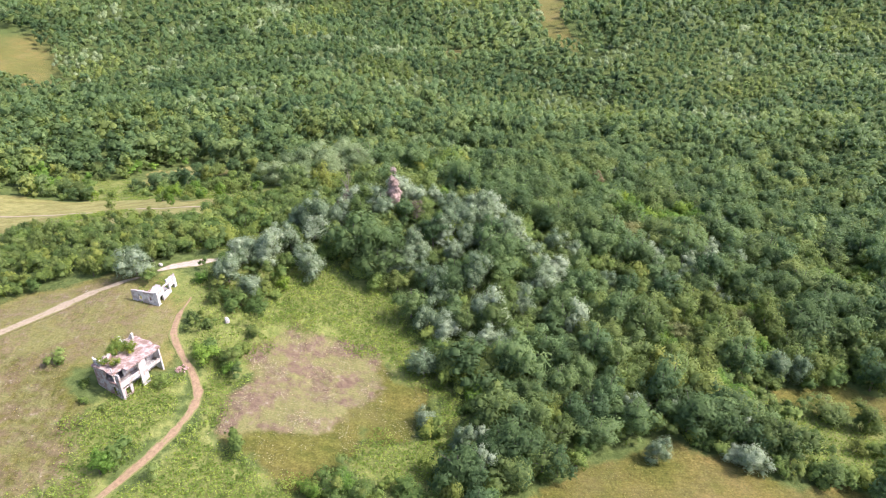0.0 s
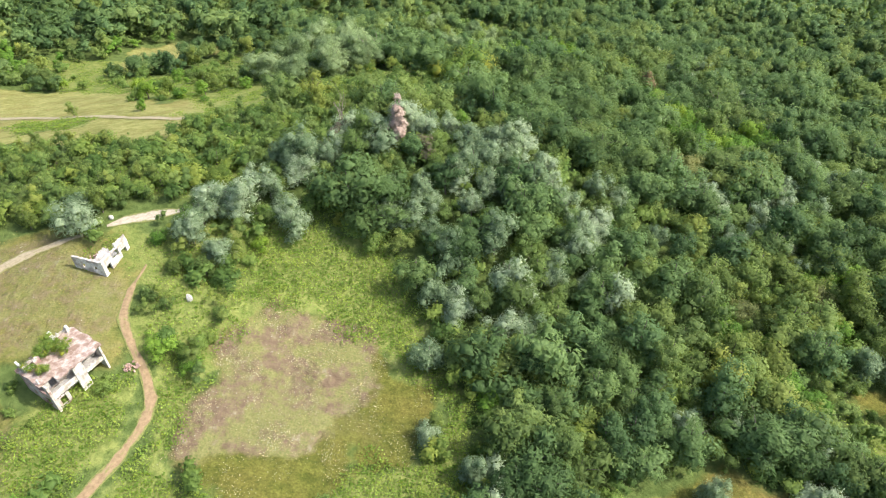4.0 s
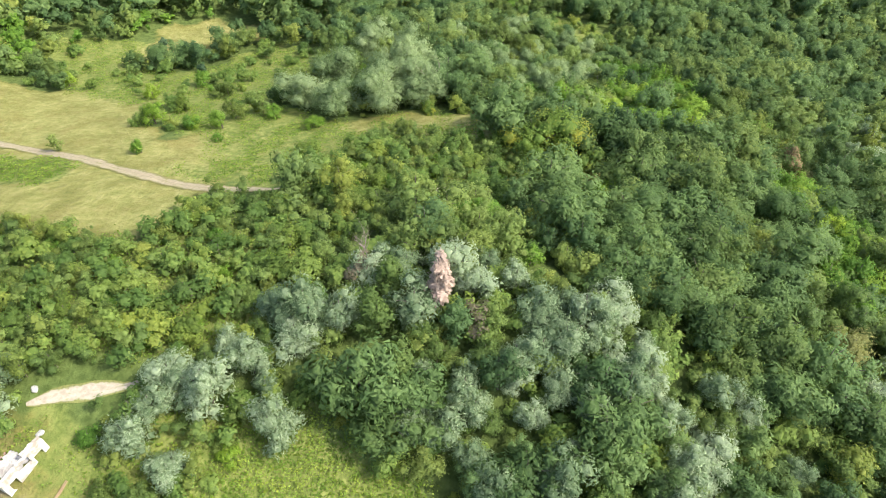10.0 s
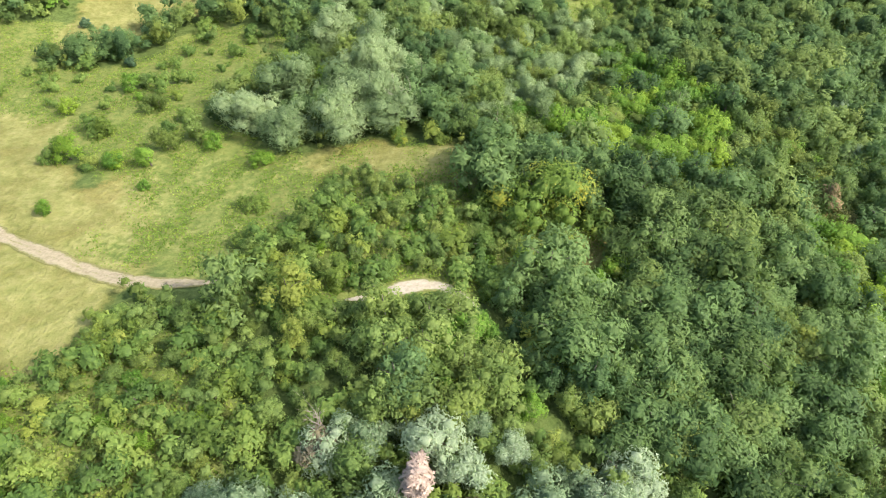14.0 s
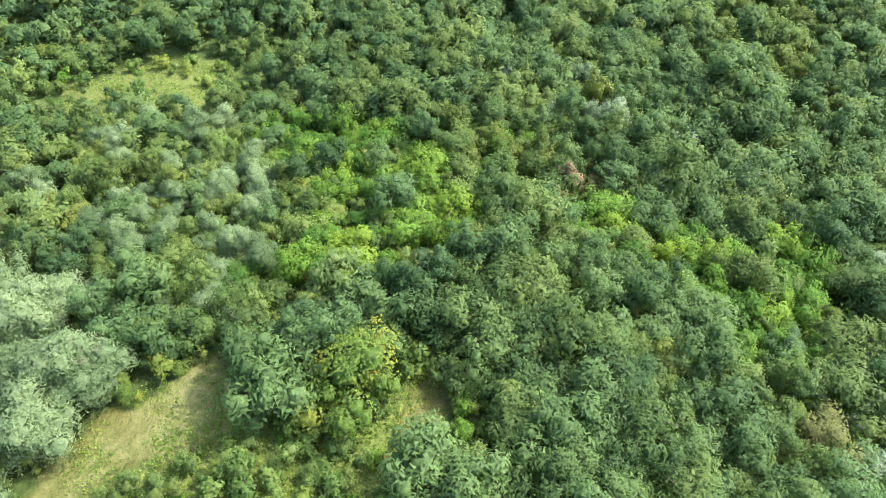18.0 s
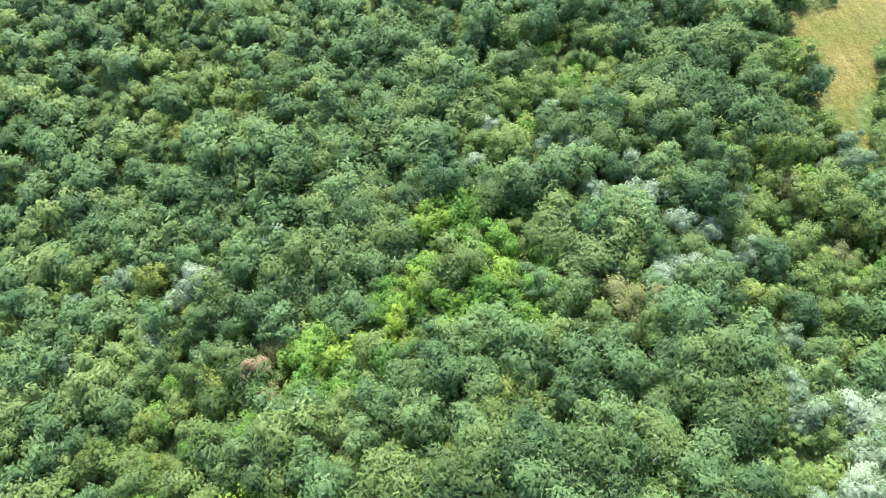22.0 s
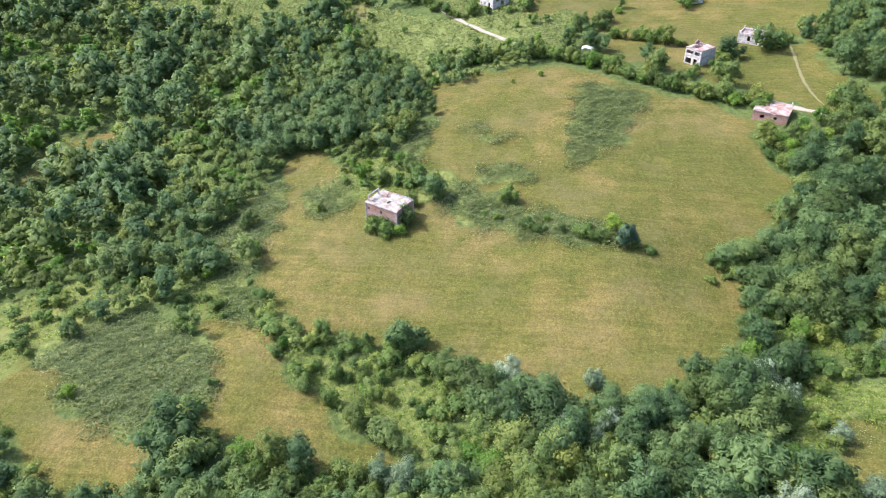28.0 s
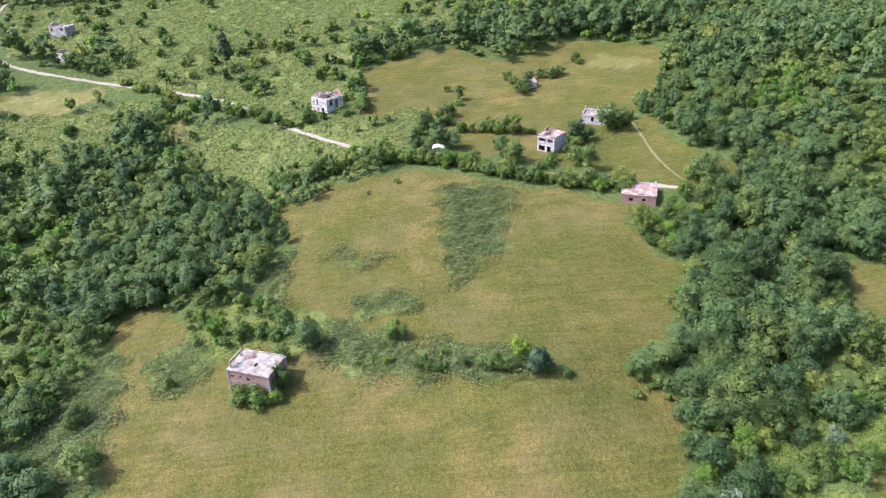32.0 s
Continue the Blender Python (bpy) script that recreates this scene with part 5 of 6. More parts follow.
def wall_part(name, length, tall, material, parent, at, turn, holes=(), thick=0.28, z=0.0, crest=0.0, label="", seed=1, gable=0.0):
    """A wall along its own x axis, with openings through it; crest: how ragged its broken top is; gable: how far its middle rises."""
    rng = random.Random(seed)
    bm = bmesh.new()
    xs = sorted({0.0, length, *[h[0] for h in holes], *[h[1] for h in holes], *[length * i / 12 for i in range(1, 12)]})
    zs = sorted({0.0, tall, *[h[2] for h in holes], *[h[3] for h in holes]})
    nx, nz = len(xs) - 1, len(zs) - 1
    there = {(i, k) for i in range(nx) for k in range(nz)
             if not any(a < (xs[i] + xs[i + 1]) / 2 < b and c < (zs[k] + zs[k + 1]) / 2 < d for a, b, c, d in holes)}
    grid = {}
    for i, x in enumerate(xs):
        rise = gable * (1 - abs(2 * x / length - 1)) - rng.uniform(0, crest)
        for k, zz in enumerate(zs):
            top = max(zz + rise, zs[-2] + 0.05) if k == nz else zz
            for side, yy in ((0, 0.0), (1, thick)):
                grid[i, k, side] = bm.verts.new((x, yy, top))
    for i, k in there:
        a, b, c, d = (i, k), (i + 1, k), (i + 1, k + 1), (i, k + 1)
        bm.faces.new([grid[*q, 0] for q in (a, b, c, d)])
        bm.faces.new([grid[*q, 1] for q in (d, c, b, a)])
        for (di, dk), (p, q) in (((0, -1), (a, b)), ((1, 0), (b, c)), ((0, 1), (c, d)), ((-1, 0), (d, a))):
            if (i + di, k + dk) not in there:
                bm.faces.new([grid[*q, 0], grid[*p, 0], grid[*p, 1], grid[*q, 1]])
    bmesh.ops.delete(bm, geom=[v for v in bm.verts if not v.link_faces], context="VERTS")
    ob = part(name, bm, material, parent, label)
    ob.matrix_basis = pose(*at, z, 0, 0, turn)
    return ob


def slab_part(name, w, d, thick, material, parent, at, z, hole=None, broken=0.0, seed=1, label=""):
    """A floor or roof plate with a broken rim and, where given, an opening."""
    rng = random.Random(seed)
    bm = bmesh.new()
    nx, ny = 14, 12
    jx = {(i, j): (rng.uniform(-broken, broken) if i in (0, nx) else 0, rng.uniform(-broken, broken) if j in (0, ny) else 0) for i in range(nx + 1) for j in range(ny + 1)}
    grid = {}
    for lay, zz in ((0, 0), (1, thick)):
        for i in range(nx + 1):
            for j in range(ny + 1):
                a, b = jx[i, j]
                grid[i, j, lay] = bm.verts.new((w * i / nx + a, d * j / ny + b, zz + (rng.uniform(-0.03, 0.03) if lay else 0)))
    there = {(i, j) for i in range(nx) for j in range(ny) if not (hole and hole[0] < (i + 0.5) / nx < hole[1] and hole[2] < (j + 0.5) / ny < hole[3])}
    for i, j in there:
        bm.faces.new([grid[i, j, 1], grid[i + 1, j, 1], grid[i + 1, j + 1, 1], grid[i, j + 1, 1]])
        bm.faces.new([grid[i, j, 0], grid[i, j + 1, 0], grid[i + 1, j + 1, 0], grid[i + 1, j, 0]])
        for (di, dj), (a, b) in (((0, -1), ((i, j), (i + 1, j))), ((1, 0), ((i + 1, j), (i + 1, j + 1))), ((0, 1), ((i + 1, j + 1), (i, j + 1))), ((-1, 0), ((i, j + 1), (i, j)))):
            if (i + di, j + dj) not in there:
                bm.faces.new([grid[*a, 0], grid[*b, 0], grid[*b, 1], grid[*a, 1]])
    ob = part(name, bm, material, parent, label)
    ob.matrix_basis = pose(*at, z)
    return ob


def post_part(name, at, z0, z1, w, material, parent, lean=(0, 0), d=None, label=""):
    d = d or w
    bm = bmesh.new()
    box(bm, -w / 2, w / 2, -d / 2, d / 2, 0, z1 - z0)
    bmesh.ops.bevel(bm, geom=bm.edges[:], offset=0.02, segments=1, affect="EDGES")
    ob = part(name, bm, material, parent, label)
    ob.matrix_basis = pose(*at, z0, lean[0], lean[1], 0)
    return ob


def beam_part(name, a, b, w, material, parent, label=""):
    a, b = Vector(a), Vector(b)
    bm = bmesh.new()
    box(bm, -w / 2, w / 2, -w / 2, w / 2, 0, (b - a).length)
    bmesh.ops.bevel(bm, geom=bm.edges[:], offset=0.02, segments=1, affect="EDGES")
    ob = part(name, bm, material, parent, label)
    ob.matrix_basis = Matrix.Translation(a) @ (b - a).to_track_quat("Z", "Y").to_matrix().to_4x4()
    return ob


def heap(name, x, y, r, tall, n, material, label, category, seed, parent=None, z=None):
    """A heap of broken pieces."""
    rng = random.Random(seed)
    bm = bmesh.new()
    for _ in range(n):
        a, d = rng.uniform(0, 6.28), r * rng.random() ** 0.6
        s = rng.uniform(0.10, 0.32)
        m = Matrix.Translation((d * math.cos(a), d * math.sin(a), tall * (1 - d / r) * rng.random() + s * 0.3)) @ Euler([rng.uniform(0, 3) for _ in range(3)]).to_matrix().to_4x4() @ Matrix.Diagonal((s * 1.6, s, s * 0.7, 1))
        bmesh.ops.create_cube(bm, size=1.0, matrix=m)
    if parent:
        ob = part(name, bm, material, parent, label)
        ob.matrix_basis = pose(x, y, z)
        ob["kind"] = "stuff"
        return ob
    me = bpy.data.meshes.new(name)
    bm.to_mesh(me)
    bm.free()
    me.materials.append(material)
    ob = tagged(new(name, me), label, category, kind="stuff")
    ob.location = (x, y, H(x, y) - 0.05)
    return ob


def house(name, x, y, turn, label, sink=0.3, z=None):
    root = tagged(new(name), label, "house", group="ruined houses")
    root.matrix_basis = pose(x, y, (H(x, y) if z is None else z) - sink, 0, 0, turn)
    return root


def roof_bush(x, y, z, s, rng):
    crown_me, trunk_me = FULL["yellow"][int(rng.integers(VARIANTS))]
    root = tagged(new("roof_bush"), "yellow-green bush growing on the ruined roof slab", "shrub", group="bushes on the roof")
    root.matrix_basis = pose(x, y, z, 0, 0, rng.uniform(0, 360)) @ Matrix.Scale(s * 0.62, 4)
    for part_name, me in (("trunk", trunk_me), ("crown", crown_me)):
        new(part_name, me).parent = root


def loggia_house():
    """White two-storey shell with open loggias, a red dusty roof slab and bushes on it."""
    L, D, T = 8.6, 6.2, 5.9
    h = house("loggia_house", -54.3, 89.2, 61, "roofless white plaster house with open loggias and a reddish slab")
    wall_part("side_wall", D, T - 0.5, PLASTER, h, (L, 0), 90, [(1.6, 2.8, 3.6, 5.0)], seed=3, crest=0.05)
    wall_part("side_wall", D, T - 0.5, PLASTER_BROWN, h, (0.28, 0), 90, [(0.8, 2.6, 0.6, 2.5), (0.9, 3.6, 3.3, 5.2)], seed=4)
    wall_part("back_wall", L - 0.6, T - 0.5, PLASTER, h, (0.3, D - 0.28), 0, [(1.2, 2.4, 3.6, 4.9), (5.4, 6.6, 3.6, 4.9)], seed=5)
    wall_part("inner_wall", L - 0.6, T - 0.6, PLASTER, h, (0.3, 1.8), 0, [(0.9, 1.9, 3.1, 5.1), (2.3, 3.4, 3.9, 5.0), (5.6, 6.6, 3.1, 5.1), (1.0, 2.2, 0.4, 2.3), (5.2, 6.4, 0.4, 2.3)], seed=6)
    wall_part("front_pier", 1.5, T - 0.5, PLASTER, h, (4.0, 0.0), 0, seed=7, thick=0.34)
    wall_part("balcony_parapet", 3.6, 1.0, PLASTER, h, (0.34, 0.04), 0, z=2.75, thick=0.14, seed=8)
    wall_part("balcony_parapet", 2.7, 0.9, PLASTER, h, (5.55, 0.04), 0, z=2.75, thick=0.14, seed=9, crest=0.4)
    post_part("corner_column", (0.2, 0.2), 0, T - 0.4, 0.34, PLASTER, h)
    wall_part("front_wall", 1.9, 2.4, PLASTER_BROWN, h, (0.4, 0.3), 0, [(0.5, 1.4, 0.5, 2.0)], seed=11, crest=0.5)
    slab_part("floor_slab", L - 0.7, D - 0.7, 0.2, CONCRETE, h, (0.35, 0.4), 2.62, seed=2)
    slab_part("roof_slab", L + 0.5, D + 0.3, 0.24, SLAB, h, (-0.25, -0.2), T - 0.48, hole=(0.02, 0.2, 0.0, 0.2), broken=0.16, seed=12)
    wall_part("stair_wall", 2.2, 1.5, PLASTER_BROWN, h, (0.4, D - 1.9), 0, [(0.7, 1.3, 0.2, 1.0)], z=T - 0.2, crest=0.9, seed=13)
    wall_part("stair_wall", 1.7, 1.4, PLASTER, h, (0.5, D - 1.9), 90, z=T - 0.2, crest=0.8, seed=14)
    wall_part("parapet", 3.0, 0.7, PLASTER, h, (L - 3.2, D - 0.1), 0, z=T - 0.2, crest=0.5, seed=15)
    post_part("chimney", (L - 2.9, D - 0.3), T - 0.2, T + 1.7, 0.45, PLASTER, h)
    post_part("chimney", (L - 0.7, D - 0.5), T - 0.2, T + 1.1, 0.4, PLASTER, h, (8, 0))
    post_part("stub_column", (0.0, D * 0.2), T - 0.2, T + 0.7, 0.2, PLASTER, h)
    rng = np.random.default_rng(5)
    m = h.matrix_basis
    for a, b, s in ((4.6, 5.0, 0.52), (5.6, 3.3, 0.42), (1.7, 2.2, 0.34), (3.4, 4.8, 0.42), (0.9, 4.4, 0.3)):
        p = m @ Vector((a, b, T - 0.24))
        roof_bush(p.x, p.y, p.z, s, rng)
    heap("rubble", L + 1.5, -2.2, 1.2, 0.3, 40, RUBBLE, "scattered pale rubble", "", 3, h, 0.3)


def corner_ruin():
    """Two white walls meeting at a corner, brick rubble behind them."""
    h = house("corner_ruin", -55.9, 112.3, 74, "roofless white ruin of two walls meeting at a corner")
    wall_part("gable_wall", 6.2, 3.3, PLASTER, h, (0, 0), 0, [(0.7, 1.7, 0.3, 1.9), (4.3, 5.5, 0.5, 2.0), (2.3, 3.9, 1.7, 3.0)], crest=0.12, seed=31, thick=0.35)
    wall_part("gable_peak", 2.6, 0.9, PLASTER, h, (3.5, 0.02), 0, z=3.2, crest=0.3, seed=32, thick=0.3)
    wall_part("long_wall", 5.4, 3.2, PLASTER, h, (0.35, 0.36), 90, [(1.0, 1.8, 1.0, 2.0), (3.2, 4.0, 1.0, 2.0)], crest=0.2, seed=33, thick=0.35)
    wall_part("inner_wall", 3.2, 1.7, PLASTER_BROWN, h, (0.4, 3.0), 0, crest=0.9, seed=34)
    slab_part("fallen_slab", 3.0, 2.4, 0.18, CONCRETE, h, (0.9, 0.6), 1.2, broken=0.2, seed=35).rotation_euler = (radians(18), radians(-8), 0)
    heap("rubble", 2.6, 3.6, 2.6, 1.3, 220, RUBBLE, "heap of broken red bricks", "", 36, h, 0.2)


def brick_house():
    """Bare brick house under a flat slab, with white corner columns and a concrete portal frame on the roof."""
    L, D, T = 9.2, 6.6, 5.2
    h = house("brick_house", 88.0, 36.6, 156, "unplastered red brick house with a flat pale concrete roof slab", sink=-0.35)
    # own x runs along the front towards the other corner, own y into the house
    front = [(0.7, 1.5, 1.2, 1.9), (0.6, 1.4, 3.7, 4.2), (2.6, 3.2, 3.9, 4.3), (4.2, 4.9, 3.4, 4.3), (5.6, 6.6, 0.3, 2.3)]
    wall_part("front_wall", L, T, BRICK, h, (0, 0), 0, front, seed=41)
    wall_part("side_wall", D, T, BRICK, h, (L, 0.28), 90, [(2.4, 3.6, 3.2, 4.5), (2.2, 3.2, 0.3, 2.2)], seed=42)
    wall_part("side_wall", D, T, BRICK, h, (0.28, 0.28), 90, [(1.4, 2.4, 3.4, 4.4)], seed=43)
    wall_part("back_wall", L, T, BRICK, h, (0, D), 0, [(2.0, 3.2, 3.3, 4.5), (5.8, 7.0, 3.3, 4.5)], seed=44)
    for x in (0.1, L - 0.1):
        for y in (0.1, D + 0.2):
            post_part("corner_column", (x, y), 0, T + 0.02, 0.4, CONCRETE, h)
    slab_part("floor_band", L + 0.08, D + 0.4, 0.2, CONCRETE, h, (-0.04, -0.06), 2.6, seed=45)
    slab_part("roof_slab", L + 0.3, D + 0.6, 0.24, PALE_SLAB, h, (-0.15, -0.15), T, hole=(0.5, 0.6, 0.35, 0.52), broken=0.06, seed=46)
    wall_part("parapet", L * 0.62, 0.3, CONCRETE, h, (L * 0.36, D + 0.1), 0, z=T + 0.24, thick=0.18, crest=0.15, seed=47)
    wall_part("parapet", D * 0.9, 0.25, BRICK, h, (L + 0.1, 0.3), 90, z=T + 0.24, thick=0.18, crest=0.1, seed=48)
    a, b = (0.5, 0.8, T + 0.2), (0.5, 4.6, T + 0.2)
    for x, y, z in (a, b):
        post_part("portal_post", (x, y), z, z + 1.6, 0.24, CONCRETE, h)
    beam_part("portal_beam", (0.5, 4.8, T + 1.75), (0.5, 0.6, T + 1.75), 0.24, CONCRETE, h)
    for k in range(4):
        bm = bmesh.new()
        box(bm, 0.9 + 0.3 * k, 1.2 + 0.3 * k, 1.2, 2.4, T + 0.24, T + 0.5 - 0.06 * k)
        part("stair_step", bm, CONCRETE, h)
    heap("rubble", 2.6, 4.9, 0.9, 0.2, 40, RUBBLE, "patch of tile rubble", "", 49, h, T + 0.24)
    post_part("stub_column", (L - 0.4, D - 0.2), T + 0.2, T + 0.9, 0.22, CONCRETE, h)


def gallery_house():
    """White house with a two-storey open gallery and the stump of a gable."""
    L, D, T = 5.8, 7.2, 5.0
    h = house("gallery_house", 5.6, -49.3, 137, "white plaster house ruin with open gallery and red slab")
    wall_part("front_wall", L, T, PLASTER, h, (0, 0), 0, [(0.5, 3.0, 3.0, 4.5), (0.5, 2.6, 0.5, 2.1), (3.4, 4.6, 0.0, 2.2), (3.4, 5.2, 3.4, 4.5)], seed=51, crest=0.1)
    wall_part("side_wall", D, T, PLASTER, h, (L, 0.28), 90, seed=52, crest=0.1)
    wall_part("side_wall", D, T, PLASTER_BROWN, h, (0.28, 0.28), 90, [(2.0, 3.0, 3.2, 4.3)], seed=53)
    wall_part("back_wall", L - 0.4, T, PLASTER, h, (0.2, D), 0, [(2.0, 3.2, 3.2, 4.4)], seed=54)
    wall_part("gable_stump", 2.0, 1.2, BRICK, h, (0.27, 4.6), 90, z=T, gable=0.5, crest=0.5, seed=55)
    slab_part("floor_slab", L - 0.6, D - 0.6, 0.2, CONCRETE, h, (0.3, 0.3), 2.5, seed=56)
    slab_part("roof_slab", L + 0.2, D + 0.2, 0.2, RED_SLAB, h, (-0.1, -0.1), T, hole=(0.28, 0.52, 0.15, 0.6), broken=0.12, seed=57)
    for k in range(3):
        beam_part("rafter", (1.4 + 0.6 * k, 0.5, T + 0.3), (1.2 + 0.7 * k, D - 0.6, T + 0.3), 0.14, WOOD, h)
    wall_part("balcony_parapet", 2.6, 0.9, PLASTER, h, (0.45, 0.02), 0, z=2.6, thick=0.12, seed=58)


def open_house():
    """White single-storey shell without a roof."""
    L, D, T = 8.3, 6.6, 3.8
    h = house("open_house", -13.0, -65.5, 155, "roofless white single-storey house shell")
    wall_part("front_wall", L, T, PLASTER, h, (0, 0), 0, [(3.0, 4.0, 1.4, 2.9), (5.6, 7.0, 1.2, 2.8)], seed=61, crest=0.15)
    wall_part("side_wall", D, T, PLASTER, h, (L, 0.28), 90, [(2.4, 3.6, 1.2, 2.6)], seed=62, crest=0.2)
    wall_part("side_wall", D, T, PLASTER, h, (0.28, 0.28), 90, [(2.4, 3.6, 1.2, 2.6)], seed=63, crest=0.2)
    wall_part("back_wall", L - 0.4, T, PLASTER, h, (0.2, D), 0, [(1.4, 2.6, 1.2, 2.6), (5.2, 6.4, 1.2, 2.6)], seed=64, crest=0.2)
    wall_part("inner_wall", D - 0.6, T - 0.5, PLASTER_BROWN, h, (L * 0.5, 0.3), 90, [(2.0, 3.0, 0.0, 2.1)], seed=65, crest=0.4)
    slab_part("ceiling_slab", L - 0.7, D - 0.7, 0.18, SLAB, h, (0.35, 0.35), T - 0.9, hole=(0.55, 0.8, 0.2, 0.7), broken=0.02, seed=66)
    for x, y in ((0.15, 0.1), (L - 0.15, 0.1), (0.15, D + 0.1), (L - 0.15, D + 0.1), (L * 0.5, D + 0.1)):
        post_part("corner_column", (x, y), 0, T + 0.7, 0.28, PLASTER, h)


def low_house():
    """Low brick house with a rusty red flat roof and two posts."""
    L, D, T = 8.9, 8.4, 3.0
    h = house("low_house", -8.6, -13.0, 158.5, "low brick house with a rusty red flat roof")
    wall_part("front_wall", L, T, BRICK, h, (0, 0), 0, [(2.0, 3.0, 1.3, 2.2), (5.4, 6.2, 1.4, 2.2)], seed=71)
    wall_part("side_wall", D, T, BRICK, h, (L, 0.28), 90, [(3.0, 4.0, 1.2, 2.3)], seed=72)
    wall_part("side_wall", D, T, BRICK, h, (0.28, 0.28), 90, [(3.0, 4.0, 1.2, 2.3)], seed=73)
    wall_part("back_wall", L - 0.4, T, BRICK, h, (0.2, D), 0, [(3.6, 4.8, 0.0, 2.1)], seed=74)
    slab_part("roof_slab", L + 0.3, D + 0.3, 0.22, RED_SLAB, h, (-0.15, -0.15), T, hole=(0.5, 0.62, 0.02, 0.1), broken=0.05, seed=75)
    wall_part("parapet", L, 0.3, PLASTER_BROWN, h, (0, D), 0, z=T + 0.22, thick=0.2, crest=0.2, seed=76)
    wall_part("parapet", D, 0.2, PLASTER_BROWN, h, (0.2, 0.1), 90, z=T + 0.22, thick=0.2, crest=0.1, seed=77)
    for x in (0.3, L - 0.3):
        post_part("roof_post", (x, D - 0.4), T + 0.2, T + 1.1, 0.3, PLASTER, h)


def gabled_house():
    """White two-storey house, its roof fallen in between the gables."""
    L, D, T = 8.0, 7.8, 5.4
    h = house("gabled_house", 76.2, -100.6, 135, "white two-storey house with a collapsed red tiled roof")
    wall_part("front_wall", L, T, PLASTER, h, (0, 0), 0, [(1.0, 1.7, 3.4, 4.4), (2.8, 3.5, 3.0, 5.0), (1.0, 1.7, 0.9, 1.8), (2.8, 3.5, 0.9, 1.9), (5.2, 6.4, 0.0, 2.2)], seed=81, crest=0.2)
    wall_part("side_wall", D, T, PLASTER, h, (L, 0.28), 90, [(1.2, 2.6, 2.9, 5.0), (3.8, 5.4, 0.3, 4.6)], seed=82, crest=0.3)
    wall_part("gable_wall", D, T, PLASTER_BROWN, h, (0.28, 0.28), 90, [(3.2, 4.4, 3.2, 4.4)], seed=83, gable=0.8, crest=0.2)
    wall_part("back_wall", L - 0.4, T, PLASTER, h, (0.2, D), 0, [(1.4, 2.6, 3.2, 4.4)], seed=84, crest=0.5)
    wall_part("back_gable", L * 0.5, 1.2, RUBBLE, h, (L * 0.45, D + 0.02), 0, [(1.4, 2.4, 0.2, 1.1)], z=T - 0.3, gable=1.3, seed=85)
    slab_part("upper_slab", L - 0.6, D - 0.6, 0.18, SLAB, h, (0.3, 0.3), T - 0.2, hole=(0.5, 0.85, 0.25, 0.75), broken=0.02, seed=86)
    for k in range(5):
        beam_part("rafter", (L * 0.45 + 0.6 * k, 0.4, T + 0.15), (L * 0.5 + 0.5 * k, D - 0.5, T + 0.5 + 0.12 * k), 0.14, WOOD, h)
    heap("roof_tiles", 1.8, 3.6, 2.0, 0.5, 160, RUBBLE, "broken red roof tiles", "", 87, h, T)
    post_part("chimney", (2.6, 2.2), T, T + 1.0, 0.5, PLASTER_BROWN, h)


def far_ruin(x, y, turn, L, D, T, seed, label):
    h = house("far_ruin", x, y, turn, label)
    wall_part("front_wall", L, T, PLASTER, h, (0, 0), 0, [(1.0, 2.0, T - 2.0, T - 0.8), (L - 2.4, L - 1.2, T - 2.0, T - 0.8)], seed=seed, crest=0.4)
    wall_part("side_wall", D, T, PLASTER_BROWN, h, (L, 0.28), 90, [(1.5, 3.0, 1.0, 2.4)], seed=seed + 1, crest=0.6)
    wall_part("side_wall", D, T, PLASTER_BROWN, h, (0.28, 0.28), 90, seed=seed + 2, gable=1.2, crest=0.3)
    wall_part("back_wall", L - 0.4, T, PLASTER, h, (0.2, D), 0, seed=seed + 3, crest=0.8)
    slab_part("upper_slab", L - 0.6, D - 0.6, 0.18, SLAB, h, (0.3, 0.3), T - 0.6, hole=(0.3, 0.7, 0.3, 0.7), broken=0.02, seed=seed + 4)
    for k in range(3):
        beam_part("rafter", (1 + k, 0.3, T), (1 + k, D - 0.4, T + 0.5), 0.15, WOOD, h)


loggia_house()
corner_ruin()
brick_house()
gallery_house()
open_house()
low_house()
gabled_house()
far_ruin(198, -199, 160, 8.5, 6.5, 5.0, 91, "distant roofless house ruin with a reddish wall top")
far_ruin(-5, -105.5, 25, 5.0, 4.0, 2.2, 99, "low remains of a small walled hut in a clump of trees")
far_ruin(232, -172, 150, 9.5, 7.0, 4.6, 103, "distant white house shell with a fallen-in roof beside the road")
far_ruin(187, -171, 140, 6.5, 5.0, 3.6, 96, "distant crumbling white house ruin in the scrub")


def boulder(x, y, size, label, seed):
    """A rough block of stone with broken faces."""
    rng = random.Random(seed)
    bm = bmesh.new()
    bmesh.ops.create_icosphere(bm, subdivisions=2, radius=1.0)
    for v in bm.verts:
        v.co *= rng.uniform(0.78, 1.12)
    bmesh.ops.scale(bm, vec=size, verts=bm.verts[:])
    me = bpy.data.meshes.new("boulder")
    bm.to_mesh(me)
    bm.free()
    me.materials.append(STONE)
    ob = tagged(new("boulder", me), label, "rock")
    ob.matrix_basis = pose(x, y, H(x, y) + size[2] * 0.5, 0, 0, rng.uniform(0, 360))


boulder(-42.4, 109.5, (0.5, 0.4, 0.95), "pale upright stone block among green shrubs", 1)
boulder(-59.5, 124.6, (0.6, 0.45, 0.45), "small pale stone beside the dirt track", 2)
boulder(-56, 119.5, (0.5, 0.4, 0.35), "small pale stone in the grass", 3)


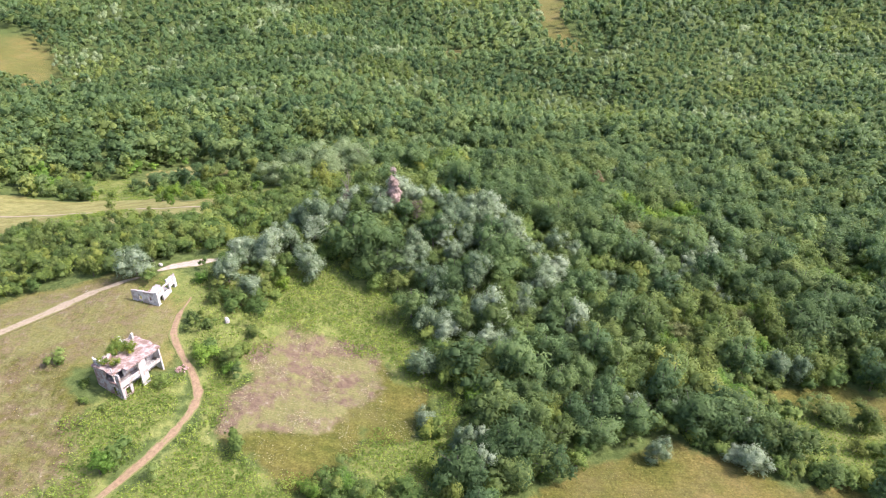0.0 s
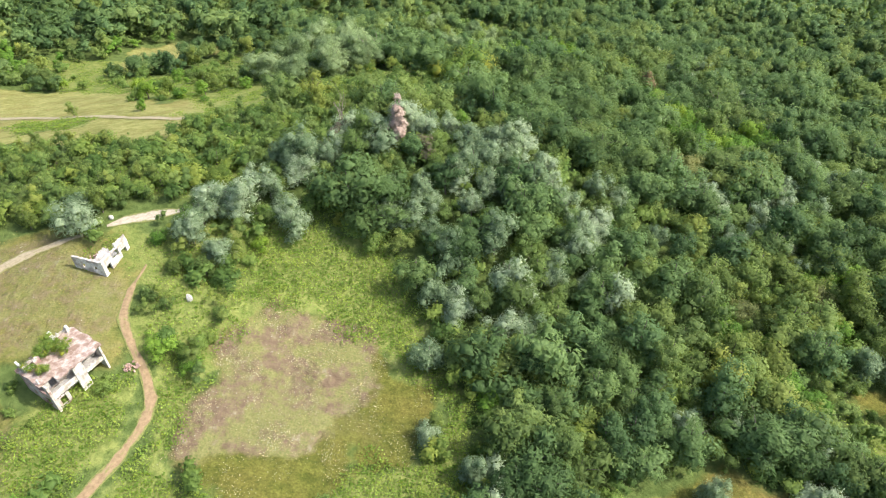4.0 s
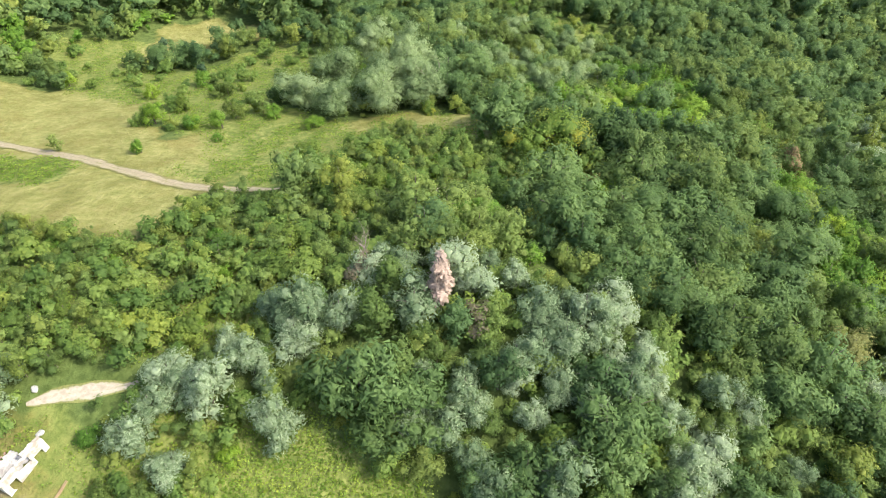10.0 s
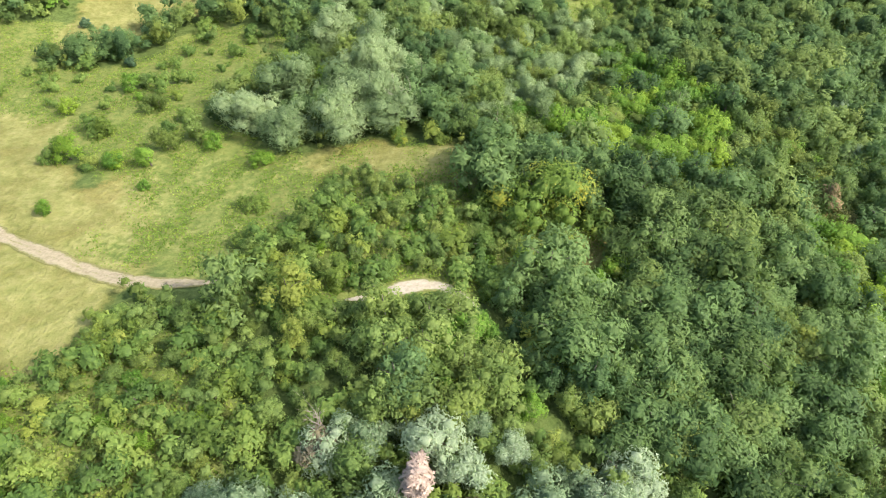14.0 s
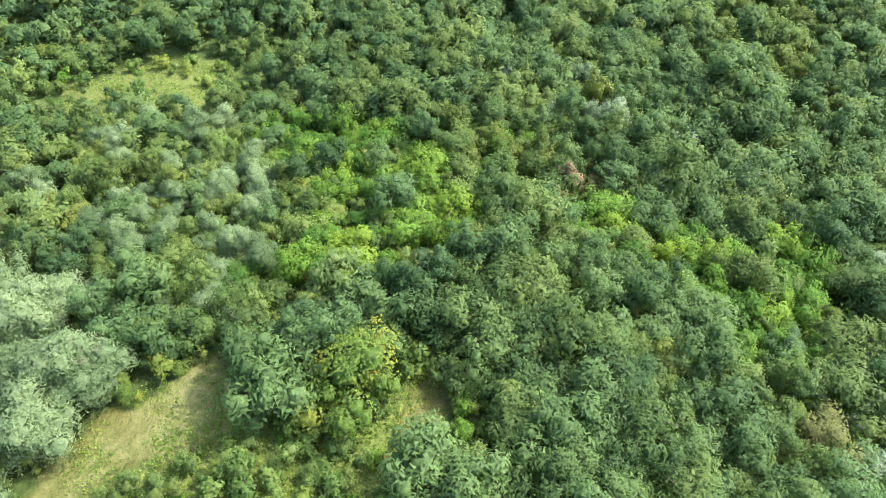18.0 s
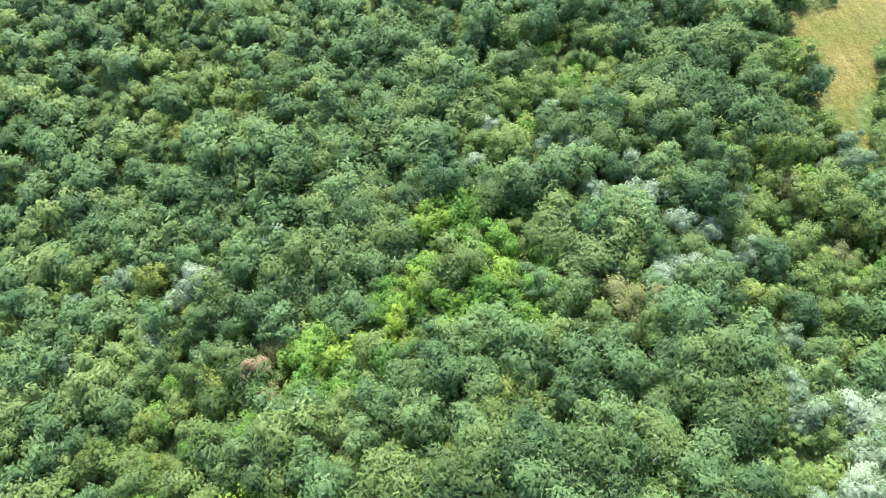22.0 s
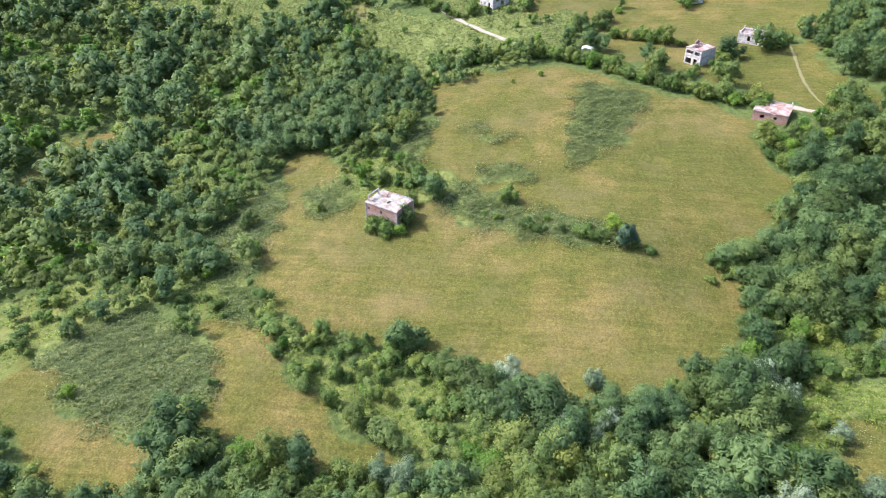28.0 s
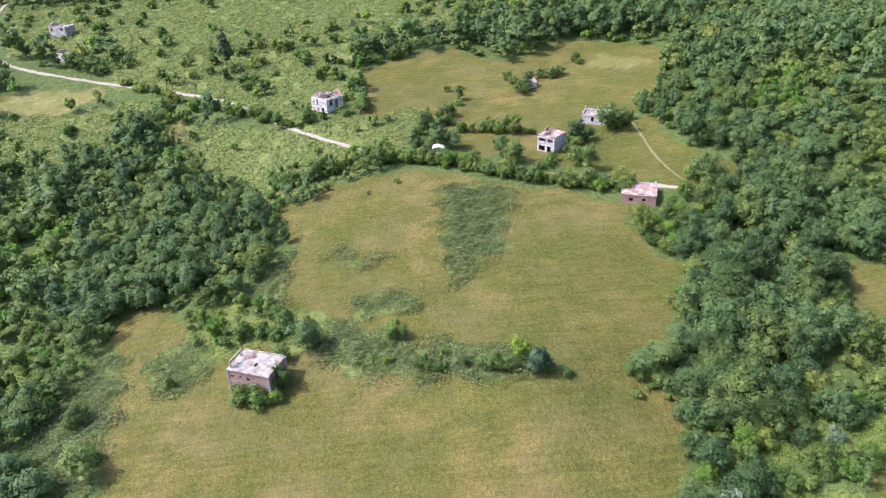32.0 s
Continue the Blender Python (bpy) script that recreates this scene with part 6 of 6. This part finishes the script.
def shed():
    """Small white shed with a rounded metal roof, half hidden in bushes by the road."""
    h = tagged(new("shed"), "small white shed with a rounded metal roof in bushes", "shed")
    h.matrix_basis = pose(37.6, -52.0, H(37.6, -52.0) - 0.1, 0, 0, 170)
    W, D, T = 3.4, 2.6, 1.9
    wall_part("front_wall", W, T, PLASTER, h, (0, 0), 0, [(0.5, 1.3, 0.1, 1.75), (2.0, 2.9, 0.9, 1.6)], thick=0.14)
    wall_part("side_wall", D, T, PLASTER, h, (W, 0.14), 90, thick=0.14)
    wall_part("side_wall", D, T, PLASTER, h, (0.14, 0.14), 90, thick=0.14)
    wall_part("back_wall", W - 0.28, T, PLASTER, h, (0.14, D), 0, thick=0.14)
    bm = bmesh.new()
    rings = []
    for i in range(13):
        a = math.pi * i / 12
        rings.append([bm.verts.new((W / 2 - (W / 2 + 0.2) * math.cos(a), y, T + 0.75 * math.sin(a) + d)) for y in (-0.2, D + 0.3) for d in (0, 0.06)])
    for p, q in zip(rings, rings[1:]):
        for a, b in ((0, 1), (1, 3), (3, 2), (2, 0)):
            bm.faces.new([p[a], p[b], q[b], q[a]])
    bm.faces.new(rings[0])
    bm.faces.new(rings[-1])
    part("roof", bm, WHITE_METAL, h, "white rounded sheet metal roof")


shed()


def snag(x, y, tall, seed):
    """A bare dead tree: trunk and forking leafless boughs."""
    rng = random.Random(seed)
    verts, faces = [], []

    def bough(a, way, length, r, depth):
        pts, rad = [a], [r]
        p, d = a.copy(), way.normalized()
        for k in range(3):
            d = (d + Vector((rng.uniform(-0.25, 0.25), rng.uniform(-0.25, 0.25), rng.uniform(-0.05, 0.2)))).normalized()
            p = p + d * length / 3
            pts.append(p.copy())
            rad.append(r * (1 - 0.28 * (k + 1)))
        v, f = tube([tuple(q) for q in pts], rad, 5)
        faces.extend([tuple(i + len(verts) for i in q) for q in f])
        verts.extend([tuple(q) for q in v])
        if depth:
            for _ in range(4 if depth == 2 else 3):
                q = pts[rng.choice((1, 2, 3))]
                bough(q, d + Vector((rng.uniform(-1, 1), rng.uniform(-1, 1), rng.uniform(-0.1, 0.8))), length * rng.uniform(0.45, 0.7), r * 0.42, depth - 1)
    root = tagged(new("bare_dead_tree"), "bare grey dead tree with forking leafless branches", "tree")
    root.location = (x, y, H(x, y))
    bough(Vector((0, 0, -0.3)), Vector((0, 0, 1)), tall * 0.75, 0.16, 3)
    new("trunk", mesh_of("trunk", verts, faces, np.zeros((0, 3), int), DEADWOOD, smooth_shade=True)).parent = root


snag(-22.5, 149.5, 9.5, 4)
snag(-28, 216, 9.0, 5)
snag(-9, 209, 7.0, 6)
